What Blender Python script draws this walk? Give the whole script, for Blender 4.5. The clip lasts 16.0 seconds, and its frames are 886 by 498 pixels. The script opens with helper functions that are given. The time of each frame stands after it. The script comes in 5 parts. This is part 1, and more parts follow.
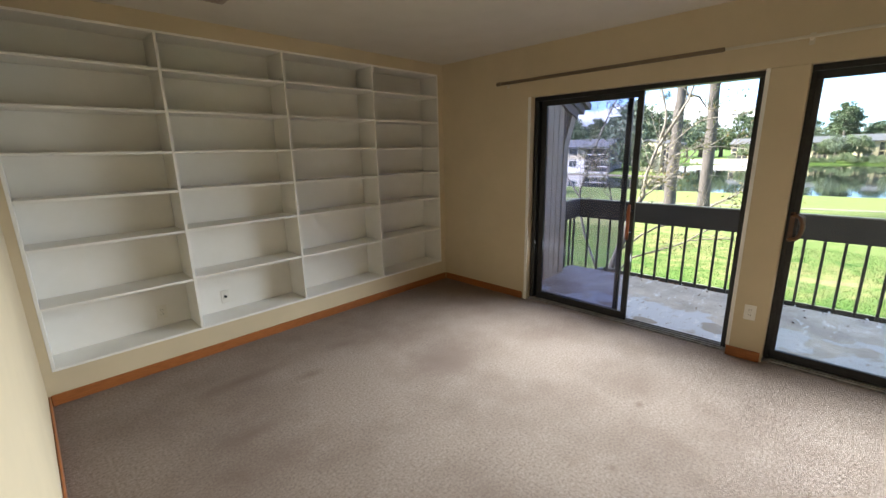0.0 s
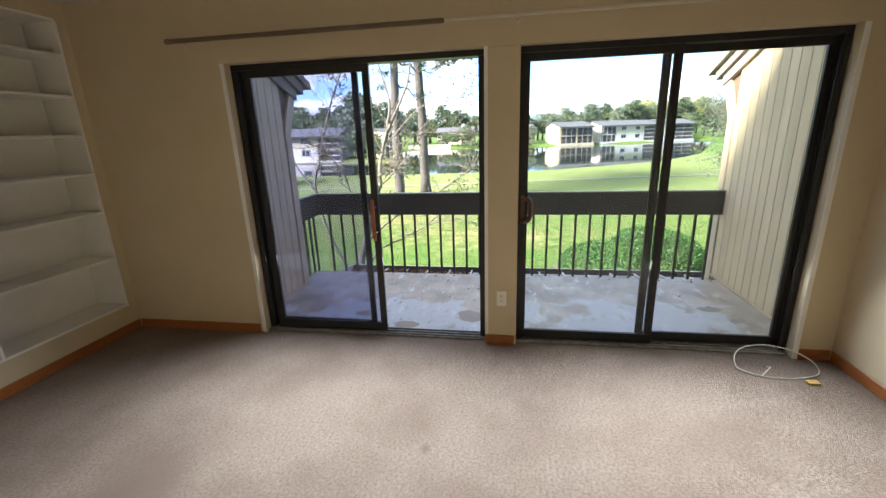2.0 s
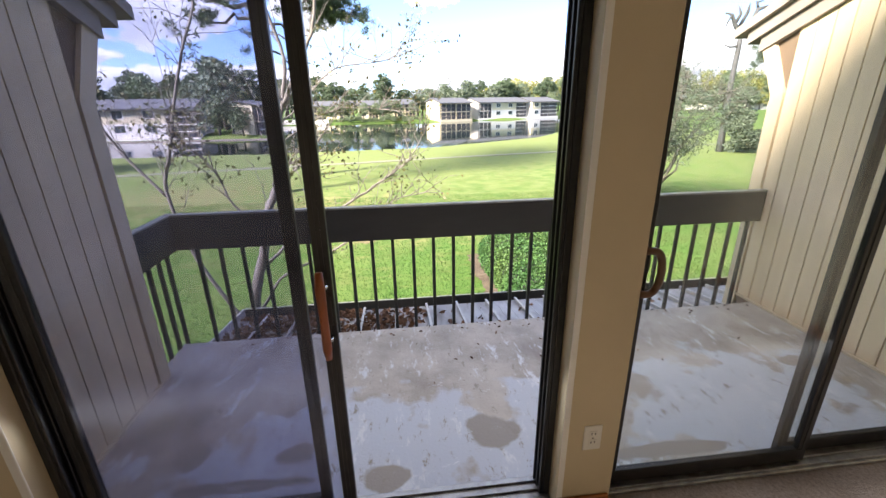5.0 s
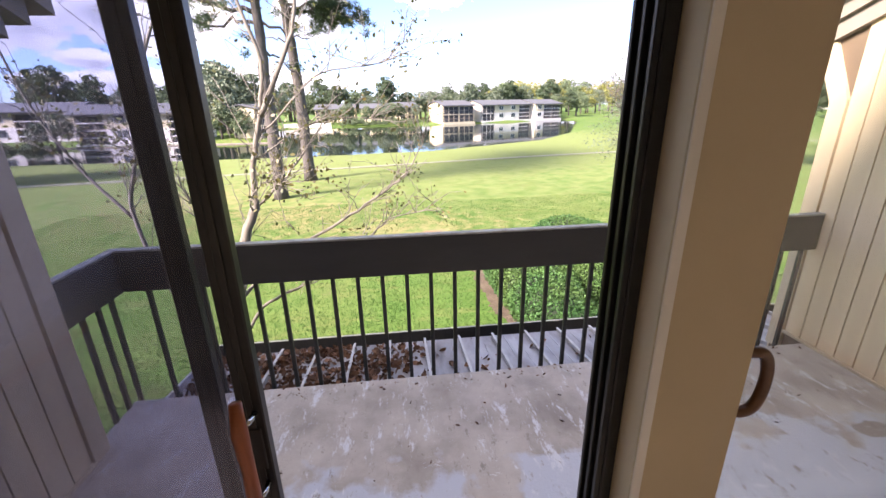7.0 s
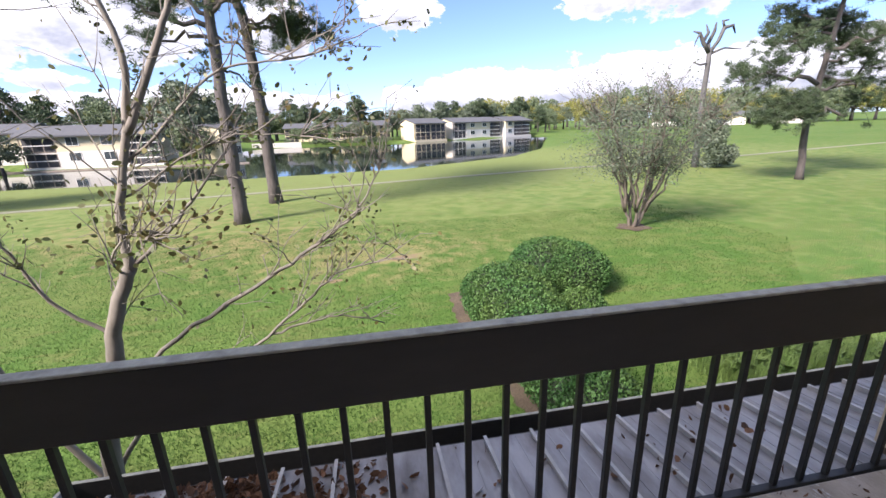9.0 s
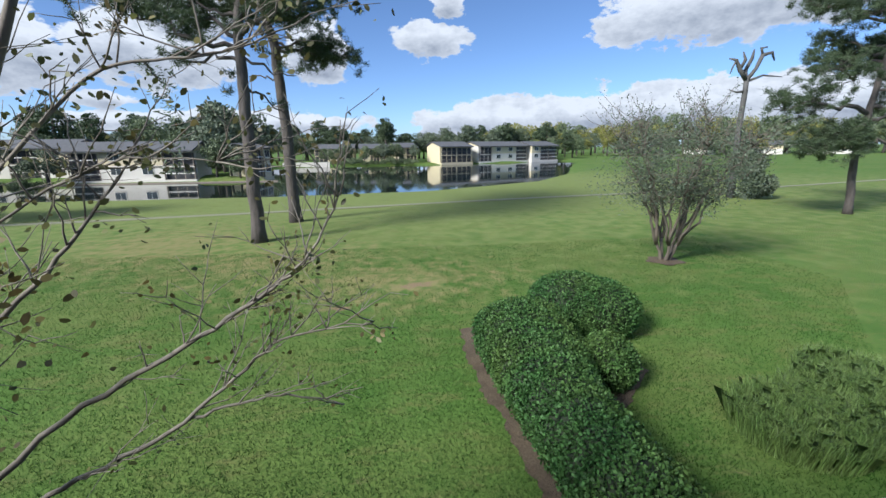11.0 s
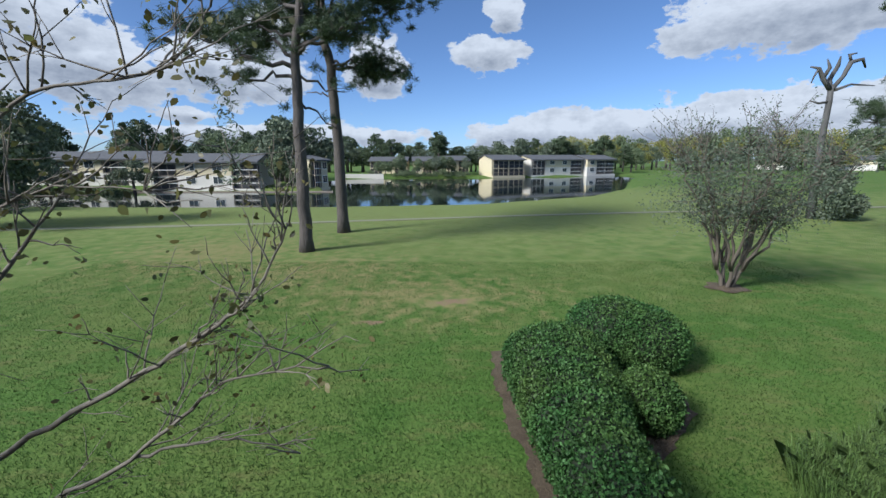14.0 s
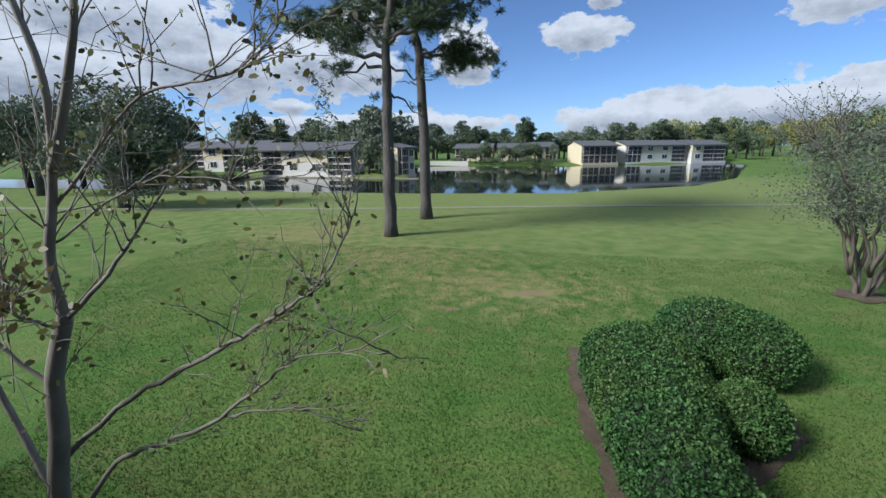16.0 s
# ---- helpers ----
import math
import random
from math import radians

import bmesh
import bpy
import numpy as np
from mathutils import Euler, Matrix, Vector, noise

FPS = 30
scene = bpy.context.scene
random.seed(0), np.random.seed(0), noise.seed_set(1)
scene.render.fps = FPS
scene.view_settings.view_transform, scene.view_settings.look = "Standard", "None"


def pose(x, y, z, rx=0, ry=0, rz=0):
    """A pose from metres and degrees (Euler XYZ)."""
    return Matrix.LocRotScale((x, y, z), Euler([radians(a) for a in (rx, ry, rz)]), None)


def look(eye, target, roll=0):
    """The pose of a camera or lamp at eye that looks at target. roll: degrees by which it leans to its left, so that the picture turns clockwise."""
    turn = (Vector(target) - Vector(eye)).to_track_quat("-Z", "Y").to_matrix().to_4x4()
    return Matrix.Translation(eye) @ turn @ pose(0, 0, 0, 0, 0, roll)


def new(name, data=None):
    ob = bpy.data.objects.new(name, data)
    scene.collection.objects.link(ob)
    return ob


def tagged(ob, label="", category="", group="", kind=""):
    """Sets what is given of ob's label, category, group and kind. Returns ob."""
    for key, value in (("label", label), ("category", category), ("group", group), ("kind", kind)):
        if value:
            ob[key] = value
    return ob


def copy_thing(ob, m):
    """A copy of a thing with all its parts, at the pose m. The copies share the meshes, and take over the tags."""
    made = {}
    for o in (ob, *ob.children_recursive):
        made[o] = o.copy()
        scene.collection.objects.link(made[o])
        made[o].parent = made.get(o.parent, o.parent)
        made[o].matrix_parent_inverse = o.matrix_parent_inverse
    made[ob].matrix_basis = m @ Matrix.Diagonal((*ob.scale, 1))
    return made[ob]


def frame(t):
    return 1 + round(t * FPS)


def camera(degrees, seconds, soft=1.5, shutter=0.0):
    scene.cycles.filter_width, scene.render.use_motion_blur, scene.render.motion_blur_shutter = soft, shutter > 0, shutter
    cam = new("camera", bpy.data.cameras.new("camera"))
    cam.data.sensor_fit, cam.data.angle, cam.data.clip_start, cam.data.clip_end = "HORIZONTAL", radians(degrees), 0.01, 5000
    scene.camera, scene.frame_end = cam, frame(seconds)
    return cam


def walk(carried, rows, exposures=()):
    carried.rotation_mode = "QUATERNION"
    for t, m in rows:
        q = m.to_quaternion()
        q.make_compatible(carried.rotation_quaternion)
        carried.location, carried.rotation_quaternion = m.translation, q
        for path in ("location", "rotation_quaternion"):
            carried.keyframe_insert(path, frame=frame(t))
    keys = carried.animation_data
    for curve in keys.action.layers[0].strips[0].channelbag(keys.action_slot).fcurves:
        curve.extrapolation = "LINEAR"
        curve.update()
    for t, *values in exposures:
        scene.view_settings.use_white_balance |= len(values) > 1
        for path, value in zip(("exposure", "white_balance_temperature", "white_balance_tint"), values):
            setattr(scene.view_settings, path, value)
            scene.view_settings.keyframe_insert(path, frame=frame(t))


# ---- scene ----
cam = camera(94.2, 16.0)
PATH = [
    (0, (0.489, 0.397, 1.599), (1.873, 1.764, 1.134), -1.2),
    (0.5, (0.558, 0.361, 1.574), (2.065, 1.588, 1.102), -1.2),
    (1, (0.698, 0.473, 1.59), (2.367, 1.45, 1.08), -1.6),
    (1.5, (0.928, 0.605, 1.572), (2.764, 1.192, 1.039), -2.2),
    (2, (1.273, 0.725, 1.573), (3.17, 1.051, 1.029), -1.9),
    (2.5, (1.63, 0.906, 1.567), (3.543, 1.11, 1.021), -1.3),
    (3, (1.987, 1.125, 1.576), (3.899, 1.164, 0.992), -2.3),
    (3.5, (2.346, 1.226, 1.551), (4.251, 1.236, 0.943), -2.1),
    (4, (2.666, 1.308, 1.59), (4.557, 1.253, 0.942), -1.7),
    (4.2, (2.765, 1.382, 1.586), (4.653, 1.235, 0.943), -1.9),
    (6.3, (3.151, 1.529, 1.612), (5.02, 1.291, 0.944), -0.6),
    (6.5, (3.232, 1.504, 1.614), (5.106, 1.284, 0.951), -0.7),
    (7, (3.472, 1.407, 1.643), (5.352, 1.205, 0.991), -1.2),
    (7.5, (3.73, 1.371, 1.64), (5.616, 1.165, 1.005), -1.8),
    (8, (4.102, 1.285, 1.601), (5.986, 1.039, 0.979), -1.8),
    (8.5, (4.353, 1.26, 1.609), (6.237, 0.963, 1.006), -2.0),
    (9, (4.573, 1.225, 1.602), (6.459, 0.901, 1.022), -1.8),
    (9.5, (4.857, 1.168, 1.602), (6.753, 0.854, 1.05), -1.4),
    (10, (5.04, 1.063, 1.603), (6.95, 0.783, 1.079), -1.1),
    (12.5, (5.533, 0.571, 1.657), (7.484, 0.44, 1.236), 0.1),
    (13, (5.565, 0.482, 1.68), (7.52, 0.4, 1.264), 0.1),
    (13.5, (5.572, 0.447, 1.671), (7.528, 0.417, 1.257), -0.0),
    (14, (5.57, 0.419, 1.672), (7.526, 0.441, 1.254), -0.2),
    (14.5, (5.606, 0.368, 1.675), (7.558, 0.442, 1.246), -0.2),
    (15, (5.636, 0.336, 1.685), (7.583, 0.474, 1.247), -0.3),
    (15.5, (5.638, 0.324, 1.7), (7.571, 0.569, 1.247), -0.4),
    (16, (5.619, 0.325, 1.688), (7.517, 0.739, 1.214), -0.6),
]
walk(cam, [(t, look(eye, target, roll)) for t, eye, target, roll in PATH],
     exposures=[(0, 2.9, 6150, 8), (1.5, 2.85, 6150, 9), (3.0, 2.65, 6250, 12), (4.2, 2.6, 6400, 15), (6.3, 2.5, 6550, 20), (7.4, 2.45, 6550, 27), (8.0, 2.05, 6500, 27), (8.5, 1.85, 6400, 26), (9.5, 1.45, 6050, 14), (10.2, 1.18, 5900, 9), (12.5, 0.66, 5600, 8), (16, 0.66, 5600, 8)])

# ---- world, sun, lights ----
SUN_TO = Vector((-0.55, 0.85, 0.74)).normalized()
SUN_EL = math.asin(SUN_TO.z)
world = bpy.data.worlds.new("world")
scene.world = world
world.use_nodes = True
wt = world.node_tree
wt.nodes.clear()


def wnode(kind, **kw):
    n = wt.nodes.new(kind)
    for k, v in kw.items():
        n.inputs[int(k[1:])].default_value = v
    return n


def wmath(op, a, b=0.0, c=0.0, clamp=False):
    n = wt.nodes.new("ShaderNodeMath")
    n.operation = op
    n.use_clamp = clamp
    for i, v in enumerate((a, b, c)):
        if isinstance(v, (int, float)):
            n.inputs[i].default_value = v
        else:
            wt.links.new(v, n.inputs[i])
    return n.outputs[0]


wsky = wt.nodes.new("ShaderNodeTexSky")
wsky.sky_type = "NISHITA"
wsky.sun_disc = False
wsky.sun_elevation = SUN_EL
wsky.sun_rotation = math.atan2(SUN_TO.x, SUN_TO.y)
wsky.air_density, wsky.dust_density, wsky.ozone_density = 0.6, 0.8, 3.2
wco = wt.nodes.new("ShaderNodeTexCoord")
wsep = wt.nodes.new("ShaderNodeSeparateXYZ")
wt.links.new(wco.outputs["Generated"], wsep.inputs[0])
w_az = wmath("MULTIPLY", wmath("ARCTAN2", wsep.outputs[1], wsep.outputs[0]), 57.2958)
w_el = wmath("MULTIPLY", wmath("ARCSINE", wsep.outputs[2]), 57.2958)
wcomb = wt.nodes.new("ShaderNodeCombineXYZ")
wt.links.new(w_az, wcomb.inputs[0])
wt.links.new(w_el, wcomb.inputs[1])


def wnoise(scale, detail, rough, sy=1.7):
    m = wt.nodes.new("ShaderNodeMapping")
    m.inputs["Scale"].default_value = (1, sy, 1)
    wt.links.new(wcomb.outputs[0], m.inputs[0])
    n = wt.nodes.new("ShaderNodeTexNoise")
    n.inputs["Scale"].default_value = scale
    n.inputs["Detail"].default_value = detail
    n.inputs["Roughness"].default_value = rough
    wt.links.new(m.outputs[0], n.inputs["Vector"])
    return n.outputs[0]


puff = wnoise(0.16, 9, 0.6)
fine = wnoise(0.5, 7, 0.6)
# cumulus: azimuth, elevation, half width, half height in degrees
CLOUDS = [(-37, 14.5, 11, 4.2), (-46, 15, 10, 4), (-5, 13.2, 4.6, 2.3), (-7.4, 17.5, 2.8, 2.6), (-13, 3.4, 11, 2.7), (-25, 3.6, 11, 3.2), (-36, 4.0, 12, 3.6),
          (-48, 4, 13, 3.5), (27, 10.5, 10, 4.0), (9, 11.5, 4.6, 3.6), (31, 5.2, 3, 1.0), (40, 10, 9, 5), (54, 8, 12, 7), (47, 14, 10, 4),
          (22, 14.5, 6, 2.6), (20, 3.2, 18, 1.6), (70, 10, 12, 7)]
cover = None
belly = None
for az, el, ra, re in CLOUDS:
    u = wmath("MULTIPLY", wmath("SUBTRACT", w_az, az), 1 / ra)
    v = wmath("MULTIPLY", wmath("SUBTRACT", w_el, el), 1 / re)
    blob = wmath("SUBTRACT", 1.0, wmath("SQRT", wmath("ADD", wmath("MULTIPLY", u, u), wmath("MULTIPLY", v, v))))
    cover = blob if cover is None else wmath("MAXIMUM", cover, blob)
    low = wmath("MULTIPLY", wmath("ADD", blob, 0.25, clamp=True), wmath("SUBTRACT", 0.25, v, clamp=True))
    belly = low if belly is None else wmath("MAXIMUM", belly, low)
high = wmath("SUBTRACT", wmath("MULTIPLY", wmath("MULTIPLY", wmath("SUBTRACT", w_el, 18), 0.03, clamp=True), 0.55), 0.45)
cover = wmath("MAXIMUM", cover, high)
dens = wmath("ADD", cover, wmath("MULTIPLY", wmath("SUBTRACT", puff, 0.5), 2.3))
dens = wmath("ADD", dens, wmath("MULTIPLY", wmath("SUBTRACT", fine, 0.5), 0.7))
mask = wmath("MULTIPLY", wmath("ADD", dens, 0.02), 8.0, clamp=True)
grey = wmath("ADD", wmath("MULTIPLY", belly, 1.2), wmath("ADD", wmath("MULTIPLY", wmath("SUBTRACT", fine, 0.5), 1.0), wmath("MULTIPLY", wmath("SUBTRACT", puff, 0.48), 1.2)), clamp=True)
tone = wt.nodes.new("ShaderNodeMix")
tone.data_type = "RGBA"
tone.inputs[6].default_value = (4.9, 4.95, 5.1, 1)
tone.inputs[7].default_value = (1.5, 1.7, 2.1, 1)
wt.links.new(grey, tone.inputs[0])
wmix = wt.nodes.new("ShaderNodeMix")
wmix.data_type = "RGBA"
wt.links.new(mask, wmix.inputs[0])
wt.links.new(wsky.outputs[0], wmix.inputs[6])
wt.links.new(tone.outputs[2], wmix.inputs[7])
wbg = wt.nodes.new("ShaderNodeBackground")
wbg.inputs[1].default_value = 0.095
wt.links.new(wmix.outputs[2], wbg.inputs[0])
wout = wt.nodes.new("ShaderNodeOutputWorld")
wt.links.new(wbg.outputs[0], wout.inputs[0])

sun_data = bpy.data.lights.new("sun", "SUN")
sun_data.energy, sun_data.angle, sun_data.color = 3.9, radians(14), (1.0, 0.91, 0.79)
sun = new("sun", sun_data)
sun.matrix_world = look((0, 0, 40), tuple(Vector((0, 0, 40)) - SUN_TO))


def window_light(y0, y1, watts):
    d = bpy.data.lights.new("window_light", "AREA")
    d.shape, d.size, d.size_y, d.energy, d.color = "RECTANGLE", y1 - y0, 1.2, watts, (0.93, 0.97, 1.0)
    o = new("window_light", d)
    o.matrix_world = look((3.97, (y0 + y1) / 2, 1.10), (2.2, (y0 + y1) / 2, 0.08))
    d.spread = radians(115)


window_light(0.97, 2.70, 9)
window_light(-1.13, 0.62, 10)


# ---- materials ----
def material(name, c1, c2, scale=6.0, rough=0.6, bump=0.2, bump_scale=120.0, metal=0.0, c3=None, scale2=0.9, amount2=0.35, dist=0.01, vary=0.0, stretch=(1, 1, 1), spec=0.5, island=0.0, trans=0.0):
    """Two-scale noise colour with fine relief, in world metres."""
    m = bpy.data.materials.new(name)
    m.use_nodes = True
    t = m.node_tree
    b = t.nodes["Principled BSDF"]
    b.inputs["Roughness"].default_value = rough
    b.inputs["Metallic"].default_value = metal
    b.inputs["Specular IOR Level"].default_value = spec
    geo = t.nodes.new("ShaderNodeNewGeometry")
    mp = t.nodes.new("ShaderNodeMapping")
    mp.inputs["Scale"].default_value = stretch
    t.links.new(geo.outputs["Position"], mp.inputs[0])

    def tex(s, detail=5.0, r=0.6):
        n = t.nodes.new("ShaderNodeTexNoise")
        n.inputs["Scale"].default_value, n.inputs["Detail"].default_value, n.inputs["Roughness"].default_value = s, detail, r
        t.links.new(mp.outputs[0], n.inputs["Vector"])
        return n.outputs[0]

    def ramp(src, lo, hi):
        n = t.nodes.new("ShaderNodeMapRange")
        n.inputs[1].default_value, n.inputs[2].default_value = lo, hi
        t.links.new(src, n.inputs[0])
        return n.outputs[0]

    def mix(f, a, bb):
        n = t.nodes.new("ShaderNodeMix")
        n.data_type = "RGBA"
        for i, v in ((0, f), (6, a), (7, bb)):
            if isinstance(v, (int, float)):
                n.inputs[i].default_value = v
            elif isinstance(v, tuple):
                n.inputs[i].default_value = (*v, 1)
            else:
                t.links.new(v, n.inputs[i])
        return n.outputs[2]

    col = mix(ramp(tex(scale), 0.3, 0.7), c1, c2)
    if c3:
        k = t.nodes.new("ShaderNodeMath")
        k.operation = "MULTIPLY"
        k.inputs[1].default_value = amount2
        t.links.new(ramp(tex(scale2, 6), 0.42, 0.68), k.inputs[0])
        col = mix(k.outputs[0], col, c3)
    if vary or island:
        src = t.nodes.new("ShaderNodeObjectInfo").outputs["Random"] if vary else geo.outputs["Random Per Island"]
        h = t.nodes.new("ShaderNodeHueSaturation")
        r = t.nodes.new("ShaderNodeMapRange")
        a = vary or island
        r.inputs[3].default_value, r.inputs[4].default_value = 1 - a, 1 + a
        t.links.new(src, r.inputs[0])
        t.links.new(r.outputs[0], h.inputs["Value"])
        t.links.new(col, h.inputs["Color"])
        col = h.outputs[0]
    t.links.new(col, b.inputs["Base Color"])
    if bump:
        bp = t.nodes.new("ShaderNodeBump")
        bp.inputs["Strength"].default_value, bp.inputs["Distance"].default_value = bump, dist
        t.links.new(tex(bump_scale, 3), bp.inputs["Height"])
        t.links.new(bp.outputs[0], b.inputs["Normal"])
    if trans:
        tr = t.nodes.new("ShaderNodeBsdfTranslucent")
        t.links.new(col, tr.inputs[0])
        ms = t.nodes.new("ShaderNodeMixShader")
        ms.inputs[0].default_value = trans
        t.links.new(b.outputs[0], ms.inputs[1])
        t.links.new(tr.outputs[0], ms.inputs[2])
        t.links.new(ms.outputs[0], t.nodes["Material Output"].inputs[0])
    return m


M_wall = material("cream_wall_paint", (0.55, 0.46, 0.30), (0.60, 0.50, 0.33), 3, 0.75, 0.25, 260, dist=0.002, c3=(0.5, 0.41, 0.27), amount2=0.2)
M_ceil = material("ceiling_paint", (0.58, 0.54, 0.46), (0.62, 0.58, 0.50), 4, 0.9, 0.5, 140, dist=0.004)
M_shelf = material("white_shelf_paint", (0.78, 0.76, 0.70), (0.82, 0.80, 0.75), 5, 0.5, 0.1, 90, dist=0.002, c3=(0.66, 0.63, 0.55), amount2=0.25)
M_base = material("stained_oak_baseboard", (0.36, 0.13, 0.035), (0.25, 0.08, 0.02), 14, 0.4, 0.2, 160, stretch=(1, 1, 9), dist=0.002)
M_carpet = material("taupe_carpet", (0.26, 0.195, 0.155), (0.49, 0.395, 0.32), 70, 0.95, 1.0, 150, c3=(0.24, 0.175, 0.135), scale2=1.3, amount2=0.75, dist=0.03, spec=0.1)
M_black = material("dark_bronze_aluminium", (0.018, 0.018, 0.018), (0.03, 0.029, 0.027), 20, 0.38, 0.1, 200, metal=0.3, dist=0.001)
M_track = material("worn_aluminium_track", (0.42, 0.42, 0.41), (0.25, 0.24, 0.23), 18, 0.4, 0.15, 150, metal=0.8, dist=0.001)
M_chrome = material("brushed_steel", (0.6, 0.6, 0.6), (0.5, 0.5, 0.5), 40, 0.25, 0.05, 200, metal=1.0, dist=0.001)
M_handle = material("varnished_wood_handle", (0.36, 0.10, 0.03), (0.22, 0.06, 0.02), 30, 0.35, 0.1, 120, stretch=(1, 1, 0.1), dist=0.001)
M_brownhandle = material("brown_pull_handle", (0.16, 0.075, 0.035), (0.10, 0.05, 0.025), 25, 0.35, 0.1, 120, dist=0.001)
M_plastic = material("ivory_plastic", (0.78, 0.76, 0.69), (0.74, 0.71, 0.63), 8, 0.35, 0.0)
M_dark = material("black_plastic", (0.02, 0.02, 0.02), (0.03, 0.03, 0.03), 8, 0.5, 0.0)
M_cable = material("white_coax_jacket", (0.72, 0.70, 0.64), (0.66, 0.63, 0.56), 20, 0.45, 0.0)
M_tag = material("yellowed_tape", (0.55, 0.36, 0.10), (0.45, 0.28, 0.08), 30, 0.6, 0.1)
M_rod = material("bronze_curtain_rod", (0.20, 0.15, 0.10), (0.15, 0.11, 0.07), 12, 0.4, 0.0, metal=0.4)
M_rod2 = material("cream_curtain_rod", (0.62, 0.57, 0.46), (0.56, 0.51, 0.40), 12, 0.4, 0.0)
M_siding = material("tan_painted_siding", (0.77, 0.60, 0.37), (0.82, 0.65, 0.41), 7, 0.75, 0.35, 60, vary=0.05, stretch=(3, 3, 0.35), c3=(0.52, 0.41, 0.27), scale2=2.2, amount2=0.3, dist=0.004)
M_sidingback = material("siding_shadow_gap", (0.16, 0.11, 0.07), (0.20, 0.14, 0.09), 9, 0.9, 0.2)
M_trim = material("tan_painted_trim", (0.68, 0.54, 0.35), (0.74, 0.60, 0.40), 8, 0.7, 0.3, 70, c3=(0.4, 0.32, 0.22), amount2=0.3, dist=0.003)
M_barge = material("weathered_fascia", (0.30, 0.25, 0.20), (0.36, 0.31, 0.25), 6, 0.7, 0.3, 60, stretch=(0.4, 1, 1), dist=0.003, c3=(0.18, 0.15, 0.12), amount2=0.4)
M_rail = material("charcoal_painted_wood", (0.034, 0.032, 0.030), (0.046, 0.043, 0.040), 9, 0.55, 0.25, 70, c3=(0.065, 0.06, 0.053), scale2=3, amount2=0.35, stretch=(1, 0.3, 1), dist=0.002)
# mottled wear, lightened to carry the bright line light draws on top edges
M_railcap = material("worn_lit_rail_edge", (0.42, 0.42, 0.36), (0.22, 0.22, 0.19), 16, 0.7, 0.3, 70)
M_baluster = material("black_baluster_paint", (0.022, 0.022, 0.021), (0.034, 0.033, 0.031), 30, 0.45, 0.2, 120, dist=0.001)
M_roofpanel = material("grey_metal_roof_panel", (0.31, 0.295, 0.285), (0.43, 0.41, 0.40), 5, 0.5, 0.2, 70, metal=0.25, c3=(0.11, 0.085, 0.065), scale2=3.0, amount2=0.65, vary=0.10, stretch=(0.6, 2, 1), dist=0.003)
M_rib = material("pale_roof_rib", (0.55, 0.53, 0.49), (0.42, 0.39, 0.35), 14, 0.45, 0.15, 90, metal=0.2, c3=(0.2, 0.17, 0.13), scale2=6, amount2=0.4)
M_deadleaf = material("dead_leaves", (0.20, 0.10, 0.05), (0.12, 0.06, 0.032), 20, 0.8, 0.0, island=0.5, trans=0.1)
M_mulch = material("bark_mulch", (0.075, 0.055, 0.034), (0.15, 0.115, 0.074), 38, 0.9, 1.0, 60, dist=0.04, c3=(0.045, 0.03, 0.02), scale2=3, amount2=0.6)
M_bark = material("pine_bark", (0.055, 0.048, 0.044), (0.105, 0.090, 0.080), 8, 0.9, 0.9, 14, stretch=(1, 1, 0.25), dist=0.05)
M_greybark = material("pale_grey_bark", (0.165, 0.15, 0.125), (0.245, 0.225, 0.19), 12, 0.85, 0.5, 40, stretch=(1, 1, 0.4), dist=0.006, c3=(0.13, 0.11, 0.09), scale2=5, amount2=0.5)
M_tanbark = material("smooth_tan_bark", (0.15, 0.125, 0.098), (0.10, 0.085, 0.068), 6, 0.75, 0.3, 30, stretch=(1, 1, 0.3), dist=0.01)
M_snag = material("dead_grey_bark", (0.066, 0.066, 0.066), (0.11, 0.108, 0.106), 8, 0.9, 0.9, 14, stretch=(1, 1, 0.25), dist=0.05)
M_needle = material("pine_needles", (0.045, 0.072, 0.034), (0.068, 0.10, 0.044), 1.2, 0.6, 0.0, island=0.35, trans=0.2)
# oak and mid-green leaves lightened: distance haze is mixed into their colour
M_oakleaf = material("dark_oak_leaves", (0.085, 0.115, 0.072), (0.12, 0.15, 0.092), 0.6, 0.6, 0.0, island=0.4, trans=0.2)
M_midleaf = material("green_tree_leaves", (0.105, 0.145, 0.075), (0.14, 0.18, 0.088), 0.4, 0.6, 0.0, island=0.4, trans=0.25)
M_yelleaf = material("yellow_green_leaves", (0.17, 0.19, 0.045), (0.24, 0.23, 0.06), 0.4, 0.6, 0.0, island=0.35, trans=0.25)
M_crapeleaf = material("greyed_crape_leaves", (0.085, 0.118, 0.078), (0.130, 0.160, 0.105), 1.0, 0.6, 0.0, island=0.45, trans=0.25)
M_hedgeleaf = material("hedge_leaves", (0.032, 0.092, 0.026), (0.062, 0.138, 0.038), 2.0, 0.6, 0.0, island=0.5, c3=(0.12, 0.14, 0.03), scale2=0.75, amount2=0.35, trans=0.15, spec=0.25)
# near-black core: the shade between hedge leaves is put into this colour
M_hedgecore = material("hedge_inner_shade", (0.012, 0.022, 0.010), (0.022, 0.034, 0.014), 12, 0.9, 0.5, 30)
M_nearleaf = material("thin_tree_leaves", (0.075, 0.105, 0.035), (0.13, 0.14, 0.048), 3.0, 0.5, 0.0, island=0.5, c3=(0.20, 0.10, 0.035), scale2=2.5, amount2=0.5, trans=0.35)
M_ornleaf = material("ornamental_grass_blades", (0.10, 0.18, 0.045), (0.17, 0.25, 0.075), 3.0, 0.5, 0.0, island=0.4, trans=0.3)
